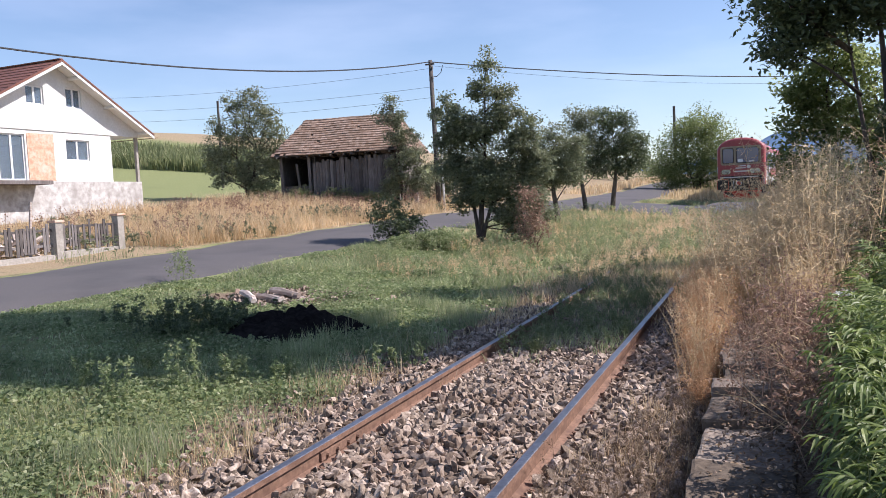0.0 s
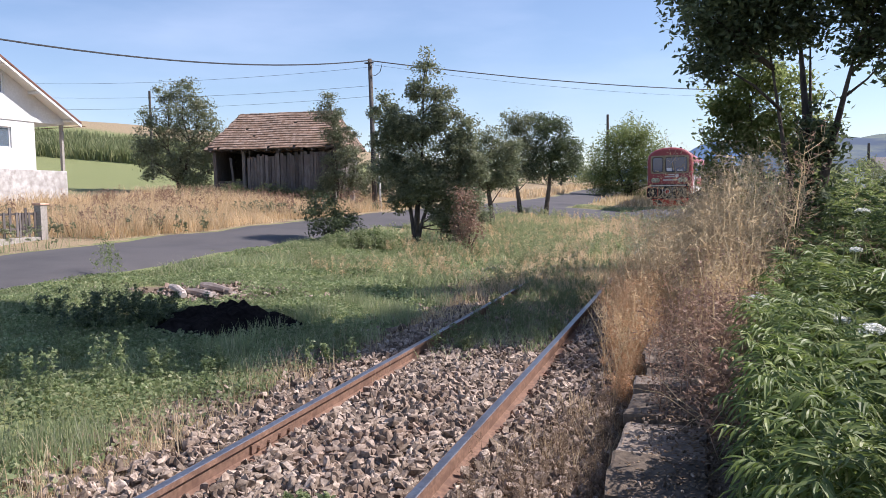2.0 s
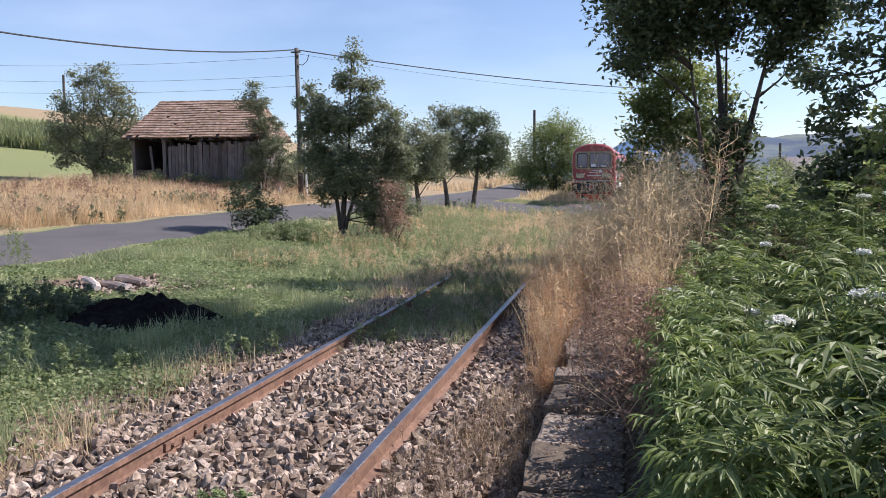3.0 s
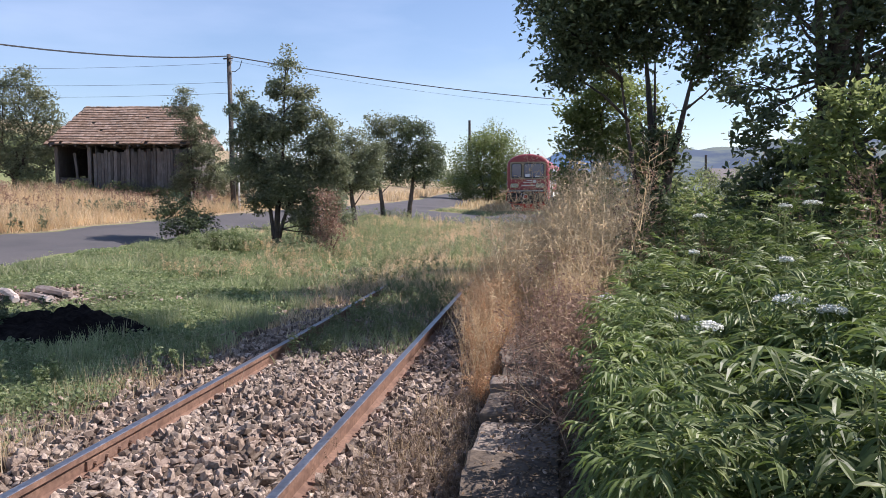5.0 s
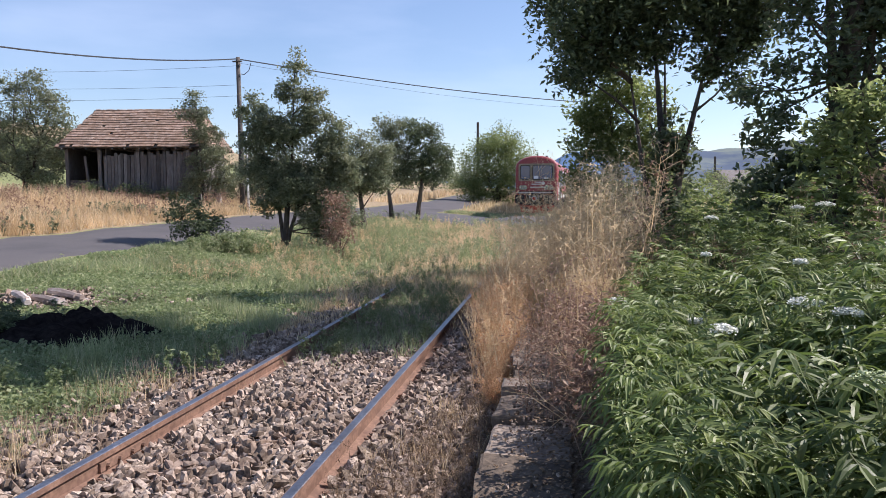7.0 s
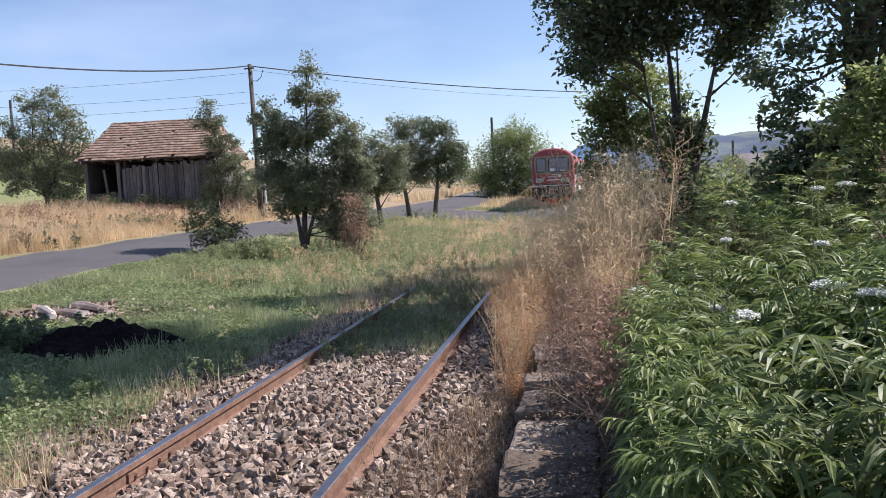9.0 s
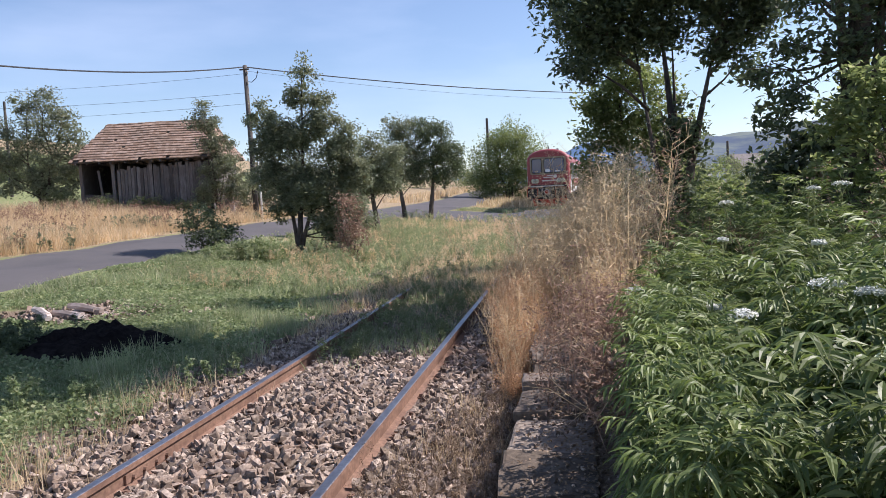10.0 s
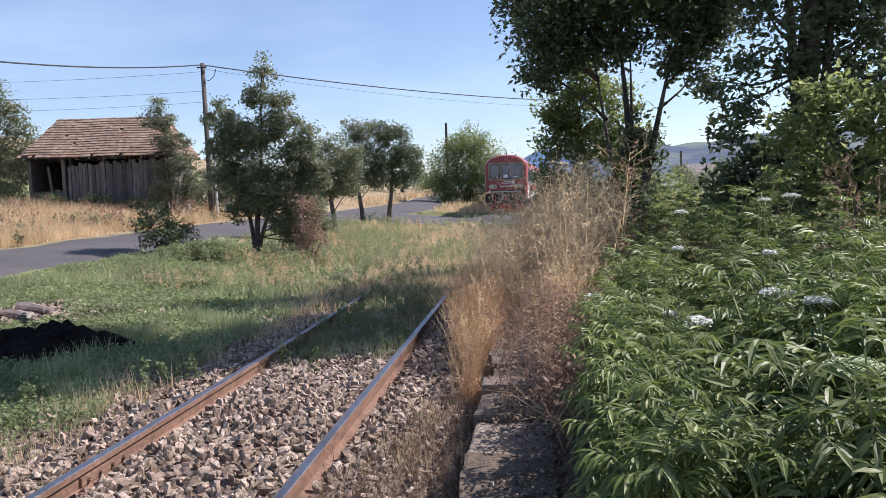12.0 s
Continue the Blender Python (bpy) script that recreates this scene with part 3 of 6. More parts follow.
# ---- trees ----
def tree(name, base, top, stems, blobs, n_leaves, leaf, material, label, clump=0.32, trunk=0.12, clumps=None, ragged=1.0):
    """stems: points where limbs fork, from the base; blobs: (x, y, z, rx, ry, rz) of the crown, all relative to the base."""
    r = random.Random(len(name) * 13 + int(base[0] * 10))
    holder = thing(name, Matrix.Translation(base), label=label, category="tree" if top > 2.2 else "bush")
    bm = bmesh.new()
    for sx, sy, sz, rad in stems:
        mid = Vector((sx * 0.45 + r.uniform(-0.1, 0.1) * sz * 0.2, sy * 0.45, sz * 0.5))
        tube(bm, [(0.3 * sx * rad, 0.3 * sy * rad, -0.25), mid * 0.45, mid, (sx, sy, sz)], [rad * 1.25, rad, rad * 0.8, rad * 0.22], 9)
    def fork(c):
        """The point on the nearest stem from which a limb to c would leave."""
        best = None
        for sx, sy, sz, rad in stems:
            zz = min(sz, max(0.25 * sz, c.z - 0.7 * math.hypot(c.x - sx, c.y - sy) - 0.3))
            t = zz / sz
            mid = 0.45 * t / 0.5 if t < 0.5 else 0.45 + 0.55 * (t - 0.5) / 0.5
            p = Vector((sx * mid, sy * mid, zz))
            if best is None or (p - c).length < (best - c).length:
                best = p
        return best
    for b in blobs:
        c = Vector(b[:3])
        e = fork(c)
        joint = e.lerp(c, 0.55) + Vector((r.uniform(-1, 1), r.uniform(-1, 1), -0.4)) * 0.12 * (c - e).length
        q = min(trunk * 0.27, 0.06 * b[3] + 0.01)
        tube(bm, [e, joint, c], [q, q * 0.7, q * 0.4], 6)
        for k in range(4):
            a = r.uniform(0, 6.28)
            tip = c + Vector((math.cos(a) * b[3] * 0.8, math.sin(a) * b[4] * 0.8, r.uniform(-0.5, 0.8) * b[5]))
            s0 = joint.lerp(c, r.uniform(0.2, 1.0))
            m1 = s0.lerp(tip, 0.5) + Vector((r.uniform(-1, 1), r.uniform(-1, 1), r.uniform(0, 1))) * 0.15 * (tip - s0).length
            tube(bm, [s0, m1, tip], [q * 0.4, q * 0.28, q * 0.08], 5)
    part("trunk", bm, M_BARK, holder, smooth=True)
    vol = np.array([b[3] * b[4] * b[5] for b in blobs]) ** 0.7
    k = clumps or max(30, n_leaves // 45)
    pick = rng.choice(len(blobs), k, p=vol / vol.sum())
    B = np.array(blobs)[pick]
    d = unit(rng.normal(size=(k, 3))) * (rng.uniform(0.25, 1.0 + 0.12 * ragged, k) ** 0.6)[:, None]
    cc = B[:, :3] + d * B[:, 3:]
    w = rng.integers(0, k, n_leaves)
    spreadr = clump * rng.uniform(0.4, 1.3, k)
    p = cc[w] + np.clip(rng.normal(size=(n_leaves, 3)), -1.7, 1.7) * spreadr[w][:, None] * (1, 1, 0.75)
    p[:, 2] = np.maximum(p[:, 2], 0.05)
    v, f = leaves(p, leaf, leaf * 0.5, droop=0.35)
    crown = mesh_np("crown", v, f, material, holder)
    crown["kind"] = "stuff"
    return holder


def on_land(x, y, sink=0.0):
    return (x, y, float(land_z(x, y)) - sink)


def blob_chain(r, spec):
    return [(x, y, z, q, q * 0.9, h) for x, y, z, q, h in spec]


def build_trees():
    # tall plum-like tree with a narrow spire beside the road
    tree("roadside_tree", on_land(-6.4, 23.4), 6.8, [(0.15, 0, 2.6, 0.1), (-0.35, 0.1, 2.4, 0.07), (0.75, 0.1, 2.2, 0.07), (0.4, 0, 5.4, 0.06)],
         blob_chain(0, [(0.52, 0, 6.1, 0.16, 0.28), (0.5, 0, 5.6, 0.3, 0.3), (0.3, 0, 4.95, 0.42, 0.34), (0.9, 0, 4.9, 0.34, 0.24), (-0.95, 0, 4.45, 0.5, 0.42), (-0.45, 0, 3.8, 0.6, 0.5), (-0.95, 0.1, 3.5, 0.5, 0.5), (0.4, 0, 3.9, 0.7, 0.55), (1.1, 0, 4.2, 0.52, 0.45), (1.7, 0, 3.6, 0.48, 0.42), (1.3, 0.1, 2.9, 0.75, 0.62), (2.05, 0, 2.5, 0.5, 0.5), (-0.15, 0, 2.6, 0.75, 0.6), (-0.9, 0, 2.6, 0.5, 0.5), (0.55, -0.2, 2.0, 0.8, 0.6), (1.65, 0, 1.7, 0.65, 0.6), (-0.5, 0, 1.6, 0.5, 0.5), (0.9, 0.1, 1.1, 0.55, 0.5), (2.0, 0.1, 1.0, 0.4, 0.45), (1.3, 0.1, 0.5, 0.5, 0.4)]),
         46000, 0.112, M_LEAF_GREY, "slender grey-green plum tree with a pointed top at the road", 0.17, 0.1, clumps=520)
    tree("roadside_tree", on_land(-5.6, 30.9), 4.2, [(-0.35, 0.1, 2.9, 0.11)],
         blob_chain(0, [(-0.3, 0, 3.2, 0.7, 0.65), (0.5, 0.1, 2.7, 0.6, 0.6), (-0.9, 0, 2.6, 0.6, 0.6), (0.0, 0, 3.75, 0.5, 0.4), (-0.7, 0.1, 1.9, 0.5, 0.45), (0.6, 0, 2.0, 0.5, 0.45), (-0.1, 0.2, 2.2, 0.7, 0.6), (0.85, 0, 3.2, 0.4, 0.4)]),
         12000, 0.115, M_LEAF_GREY, "small grey-green fruit tree with a leaning trunk", 0.2, 0.1, clumps=190)
    tree("roadside_tree", on_land(-6.7, 41.5), 5.6, [(-0.4, 0, 3.4, 0.12)],
         blob_chain(0, [(-0.5, 0, 4.2, 0.8, 0.75), (-1.0, 0, 3.2, 0.7, 0.75), (0.2, 0, 4.9, 0.7, 0.6), (0.3, 0, 3.6, 0.8, 0.7), (-0.2, 0.1, 2.5, 0.8, 0.6), (-1.0, 0, 2.1, 0.6, 0.5), (-0.6, 0, 5.3, 0.45, 0.4), (0.7, 0, 2.4, 0.55, 0.5)]),
         13000, 0.13, M_LEAF_GREY, "small round-crowned tree with a forked trunk", 0.24, 0.1, clumps=200)
    tree("roadside_tree", on_land(-5.4, 41.8), 5.6, [(0.4, 0, 3.4, 0.13)],
         blob_chain(0, [(0.2, 0, 4.6, 0.8, 0.75), (1.0, 0, 3.7, 0.75, 0.7), (0.2, 0, 3.5, 0.8, 0.7), (-0.4, 0, 5.1, 0.6, 0.5), (1.5, 0, 2.9, 0.6, 0.55), (0.7, 0.1, 2.5, 0.75, 0.55), (-0.5, 0, 2.7, 0.6, 0.55), (0.9, 0, 4.9, 0.45, 0.4), (1.7, 0, 3.7, 0.4, 0.4)]),
         14000, 0.13, M_LEAF_DARK, "small dark-leaved tree with a forked trunk", 0.24, 0.1, clumps=210)
    tree("roadside_bush", on_land(-8.9, 22.0), 1.6, [(0.1, 0, 0.7, 0.03), (-0.3, 0.1, 0.8, 0.03), (0.4, 0, 0.6, 0.03)],
         blob_chain(0, [(0, 0, 0.8, 0.7, 0.7), (-0.3, 0, 1.2, 0.35, 0.4), (0.5, 0.1, 0.6, 0.6, 0.5)]), 3800, 0.1, M_LEAF_DARK, "low dark green bush at the road edge", 0.16, 0.04)
    tree("roadside_bush", on_land(-7.7, 21.2), 1.0, [(0.1, 0, 0.4, 0.02), (-0.3, 0.1, 0.4, 0.02)],
         blob_chain(0, [(0, 0, 0.3, 0.5, 0.25), (0.7, 0.1, 0.35, 0.5, 0.28), (-0.5, 0, 0.25, 0.4, 0.2), (1.3, -0.1, 0.25, 0.4, 0.2)]), 2600, 0.1, M_HERB, "low spreading green weeds under the plum tree", 0.14, 0.03)
    tree("dead_bush", on_land(-3.9, 20.9), 1.6, [(0.1, 0, 0.7, 0.025), (-0.3, 0.1, 0.8, 0.025), (0.3, 0, 0.6, 0.025)],
         blob_chain(0, [(0, 0, 0.6, 0.45, 0.6), (0.1, 0, 1.2, 0.38, 0.5), (-0.1, 0, 1.6, 0.25, 0.3)]), 2300, 0.08, M_DRYRED, "withered brown bush under the plum tree", 0.16, 0.04)
    # by the shed and the house
    tree("garden_tree", on_land(-29.3, 42.2), 8.0, [(0, 0, 2.5, 0.2), (0.8, 0, 3.2, 0.14), (-0.9, 0, 3.0, 0.14)],
         blob_chain(0, [(-1.7, 0, 3.6, 1.4, 1.2), (1.5, 0, 3.2, 1.5, 1.3), (0, 0, 4.8, 1.6, 1.3), (-0.7, 0, 6.2, 1.0, 0.8), (0.5, 0, 6.7, 0.8, 0.6), (1.6, 0, 5.3, 0.9, 0.8), (2.4, 0, 4.3, 0.8, 0.8), (-2.4, 0, 5.2, 0.7, 0.6), (-2.2, 0, 1.9, 1.2, 1.1), (2.5, 0, 1.6, 1.2, 1.1), (0.2, 0, 1.7, 1.6, 1.1), (-3.0, 0, 3.0, 0.7, 0.7)]),
         21000, 0.17, M_LEAF_GREY, "broad grey-green walnut tree beside the wooden shed", 0.28, 0.18)
    tree("shed_tree", on_land(-17.0, 40.0), 6.6, [(-0.3, 0, 4.6, 0.08), (-0.5, 0, 3.0, 0.06), (0.5, 0, 2.4, 0.06)],
         blob_chain(0, [(-0.55, 0, 6.0, 0.42, 0.45), (-1.0, 0, 5.3, 0.5, 0.45), (-0.1, 0, 5.0, 0.55, 0.55), (0.3, 0.2, 4.0, 0.7, 0.6), (-0.5, 0, 4.2, 0.4, 0.45), (0.6, 0, 2.9, 0.8, 0.7), (-0.4, 0, 2.4, 0.55, 0.7), (0.2, 0, 1.5, 0.9, 0.8), (1.4, 0.2, 1.6, 0.8, 0.9), (-0.9, 0, 1.1, 0.6, 0.6)]),
         14000, 0.13, M_LEAF_GREY, "creeper-covered tree growing over the shed gable", 0.22, 0.1, clumps=210)
    for x, y, h in ((-13.3, 44.5, 3.0), (-11.6, 46.5, 3.4), (-16.2, 43.8, 3.8), (-14.9, 44.6, 3.2), (-21.0, 39.4, 1.2), (-23.3, 39.2, 1.0), (-19.0, 39.4, 1.1), (-26.5, 40.0, 1.4)):
        tree("hedge_bush", on_land(x, y), h if h > 2.2 else 2.0, [(0.1, 0, h * 0.5, 0.05), (-0.3, 0, h * 0.5, 0.05)],
             blob_chain(0, [(0, 0, h * 0.55, 0.36 * h + 0.35, h * 0.45), (0.6, 0, h * 0.4, 0.3 * h + 0.2, h * 0.35), (-0.6, 0, h * 0.4, 0.3 * h + 0.2, h * 0.35)]), int(1000 + 1500 * h), 0.12, M_LEAF_LIGHT if h < 2 else M_LEAF_GREY, "overgrown green shrub by the roadside bank", 0.22, 0.05)
    # far trees beyond the bend of the road
    tree("far_tree", on_land(-3.5, 76.0), 8.2, [(0, 0, 2.5, 0.25), (1, 0, 3.0, 0.18), (-1, 0, 3.0, 0.18)],
         blob_chain(0, [(-2.2, 0, 3.0, 1.9, 2.2), (0, 0, 4.6, 2.3, 2.4), (2.0, 0, 3.6, 2.0, 2.4), (0.8, 0, 6.3, 1.6, 1.4), (-1.2, 0, 5.6, 1.4, 1.3), (2.8, 0, 2.0, 1.4, 1.6), (-2.8, 0, 1.5, 1.5, 1.4), (0, 0, 1.6, 2.4, 1.6)]),
         26000, 0.22, M_LEAF_SUN, "broad light green tree beside the line", 0.55, 0.22)
    for x, y, h in ((-12.5, 92, 4.5), (-17, 86, 5), (-9.5, 100, 3.5), (14, 95, 5), (19, 90, 4.5), (26, 100, 5), (34, 104, 5.5), (9, 100, 3.5)):
        tree("far_bush", on_land(x, y), 4, [(0.2, 0, h * 0.4, 0.1), (-0.5, 0, h * 0.4, 0.08)],
             blob_chain(0, [(0, 0, h * 0.5, h * 0.5, h * 0.45), (h * 0.4, 0, h * 0.35, h * 0.4, h * 0.33), (-h * 0.45, 0, h * 0.35, h * 0.4, h * 0.33)]), 2600, 0.25, M_LEAF_LIGHT, "far green shrubs by the line", 0.5, 0.1)
    # shade trees on the platform side
    tree("platform_tree", on_land(4.3, 15.0), 7.6, [(0.75, 0, 3.9, 0.1), (-0.2, 0, 4.6, 0.1), (0.05, 0.3, 4.2, 0.06), (-0.7, 0.2, 4.4, 0.05)],
         blob_chain(0, [(-1.7, 0, 4.75, 0.75, 0.6), (-0.9, 0, 5.2, 0.85, 0.55), (0.0, 0, 5.2, 0.85, 0.6), (0.9, 0, 5.0, 0.7, 0.65), (1.5, 0, 4.7, 0.45, 0.45), (1.3, 0, 5.3, 0.6, 0.5), (1.6, 0.1, 4.4, 0.38, 0.3), (1.9, 0, 5.1, 0.4, 0.4), (-2.1, 0.1, 5.6, 0.6, 0.55), (-1.65, 0, 3.9, 0.42, 0.4), (-1.15, 0.1, 4.3, 0.5, 0.4), (0.95, 0, 4.15, 0.42, 0.4), (1.25, 0, 3.75, 0.3, 0.3), (-0.3, 0, 4.4, 0.6, 0.4), (0.2, 0, 2.5, 0.3, 0.55), (0.1, 0, 1.5, 0.32, 0.5)]),
         25000, 0.135, M_LEAF_DARK, "tall dark-leaved tree with forked stems beside the platform", 0.2, 0.13, clumps=620)
    tree("ivy_tree", on_land(4.0, 16.6), 4.4, [(0.3, 0, 2.4, 0.1), (-0.5, 0, 2.4, 0.08)],
         blob_chain(0, [(-0.9, 0, 3.3, 0.45, 0.45), (-1.1, 0, 2.6, 0.4, 0.4), (-0.35, 0, 2.6, 0.6, 0.55), (0.5, 0, 2.3, 0.5, 0.6), (0.15, 0, 3.4, 0.5, 0.5), (-0.45, -0.1, 3.9, 0.5, 0.45), (-0.8, 0, 1.6, 0.6, 0.55), (0.5, 0, 1.4, 0.55, 0.6), (-1.25, 0, 1.9, 0.35, 0.4)]),
         16000, 0.115, M_LEAF_SUN, "leafy green young tree behind the platform", 0.17, 0.1, clumps=300)
    tree("old_tree", on_land(6.9, 13.2), 10.0, [(0.05, 0, 4.6, 0.26), (-0.35, 0, 6.6, 0.11), (0.65, 0, 6.4, 0.1), (0.2, -0.5, 14.0, 0.12)],
         blob_chain(0, [(0.05, -0.1, 2.2, 0.4, 0.9), (0.05, -0.1, 3.8, 0.5, 0.9), (0.9, 0, 3.8, 0.6, 0.6), (0.7, -0.3, 2.8, 0.55, 0.55), (1.7, 0, 3.4, 0.6, 0.6), (-0.5, 0, 4.4, 0.45, 0.45), (-0.9, -0.2, 3.0, 0.4, 0.3), (0.9, 0, 5.3, 0.7, 0.5), (1.0, -0.2, 1.6, 0.5, 0.5), (0.5, 0, 4.5, 0.5, 0.4), (-0.8, 0, 4.8, 0.6, 0.5), (0.4, 0, 5.0, 0.6, 0.5), (1.3, 0, 4.4, 0.6, 0.6), (1.3, 0, 3.0, 0.6, 0.7), (-0.8, 0, 3.7, 0.4, 0.3), (-1.4, 0, 3.3, 0.33, 0.25), (-1.2, 0, 2.6, 0.38, 0.25), (-0.45, 0, 2.2, 0.4, 0.5), (0.6, -0.2, 1.9, 0.5, 0.6), (-1.0, 0, 1.6, 0.5, 0.45), (-0.5, 0, 1.2, 0.5, 0.5), (-1.3, 0, 1.0, 0.5, 0.45), (1.6, 0, 2.0, 0.7, 0.7), (-0.6, 0, 6.2, 1.2, 0.8), (1.2, 0, 6.2, 1.2, 0.8), *[b for b in ((0, -0.2, 7.6, 1.3, 1.0), (0, 0.5, 8.3, 1.2, 0.9), (0.9, 0.5, 7.2, 1.0, 0.8), (1.6, -0.2, 7.4, 1.2, 1.0), (0.6, -0.6, 9.2, 1.5, 1.1), (-0.8, -0.8, 9.0, 1.1, 1.0), (0.5, -1.0, 10.8, 1.5, 1.1), (0.2, -1.2, 12.3, 1.6, 1.1), (0.1, -1.5, 13.9, 1.7, 1.1), (0.2, 0.4, 12.2, 1.3, 1.0), (-0.2, 0.6, 13.2, 1.3, 1.0), (0.3, -1.2, 15.3, 1.8, 1.0), (1.2, -0.6, 16.5, 1.8, 1.1), (-0.8, 0.3, 15.6, 1.5, 1.0), (0.2, 0.4, 17.4, 1.8, 1.0)) for _ in range(2)]]),
         150000, 0.15, M_LEAF_DARK, "old thick-trunked tree overgrown with leaves", 0.21, 0.24, clumps=2100)
    tree("young_tree", on_land(6.55, 10.4), 3.2, [(0.1, 0, 1.6, 0.05), (0.5, 0, 1.8, 0.05)],
         blob_chain(0, [(-0.7, 0, 2.3, 0.38, 0.35), (-0.35, 0, 2.85, 0.35, 0.3), (-0.85, 0, 1.7, 0.38, 0.35), (-0.3, 0, 1.9, 0.35, 0.4), (0.3, 0, 2.5, 0.45, 0.45), (0.8, 0, 2.0, 0.6, 0.6), (0.2, 0, 1.4, 0.6, 0.5), (1.1, 0, 2.9, 0.5, 0.5)]),
         5000, 0.125, M_LEAF_SUN, "sunlit young tree with fresh green leaves", 0.16, 0.07)
    for x, y, h in ((7.3, 27.0, 2.0), (9.5, 25.0, 1.7), (6.2, 31.0, 1.6), (11.5, 22.0, 2.6), (12.8, 17.0, 3.0)):
        tree("platform_shrub", on_land(x, y), 3.0 if h > 2.2 else 2.0, [(0.1, 0, h * 0.5, 0.05), (-0.3, 0, h * 0.5, 0.05)],
             blob_chain(0, [(0, 0, h * 0.55, 0.4 * h + 0.2, h * 0.4), (0.7, 0, h * 0.4, 0.35 * h, h * 0.33), (-0.7, 0, h * 0.4, 0.35 * h, h * 0.33)]), int(1700 * h), 0.15, M_LEAF_SUN, "sunlit green shrub behind the platform", 0.2, 0.05)

build_trees()


# ---- house ----
def wall_with_holes(name, x_in, x_out, y0, y1, z0, z1, holes, material, parent, gable=None):
    """A wall in the y-z plane between x_in and x_out; holes are (y0, z0, y1, z1); gable: apex (y, z) above the top edge."""
    bm = bmesh.new()
    ys = sorted({y0, y1, *[h[0] for h in holes], *[h[2] for h in holes]})
    zs = sorted({z0, z1, *[h[1] for h in holes], *[h[3] for h in holes]})
    for a, b in zip(ys, ys[1:]):
        for c, d in zip(zs, zs[1:]):
            ym, zm = (a + b) / 2, (c + d) / 2
            if not any(h[0] < ym < h[2] and h[1] < zm < h[3] for h in holes):
                box(bm, (min(x_in, x_out), a, c), (max(x_in, x_out), b, d))
    bmesh.ops.remove_doubles(bm, verts=bm.verts, dist=0.0005)
    inner = [f for f in bm.faces if all(len(e.link_faces) > 2 for e in f.edges)]
    bmesh.ops.delete(bm, geom=inner, context="FACES_ONLY")
    return part(name, bm, material, parent)


def window(parent, x, y0, z0, y1, z1, leaves_n=2, name="window"):
    """A white plastic window in a wall that faces +x: frame, mullions, panes, sill."""
    fr = part(name, ring_plate([(y0, z0), (y1, z0), (y1, z1), (y0, z1)], [(y0 + 0.07, z0 + 0.07), (y1 - 0.07, z0 + 0.07), (y1 - 0.07, z1 - 0.07), (y0 + 0.07, z1 - 0.07)], 0.08, pose(x, 0, 0, 0, 0, 90)), M_PVC, parent, "white plastic window")
    w = (y1 - y0) / leaves_n
    for k in range(leaves_n):
        a, b = y0 + k * w, y0 + (k + 1) * w
        if k:
            part("mullion", boxed((x - 0.075, a - 0.05, z0 + 0.071), (x + 0.004, a + 0.05, z1 - 0.071), None, 0.006), M_PVC, fr)
        part("pane", boxed((x - 0.05, a + 0.055, z0 + 0.06), (x - 0.04, b - 0.055, z1 - 0.06)), M_PANE, fr)
    part("sill", boxed((x - 0.02, y0 - 0.05, z0 - 0.05), (x + 0.09, y1 + 0.05, z0 - 0.004), None, 0.008), M_PVC, fr)


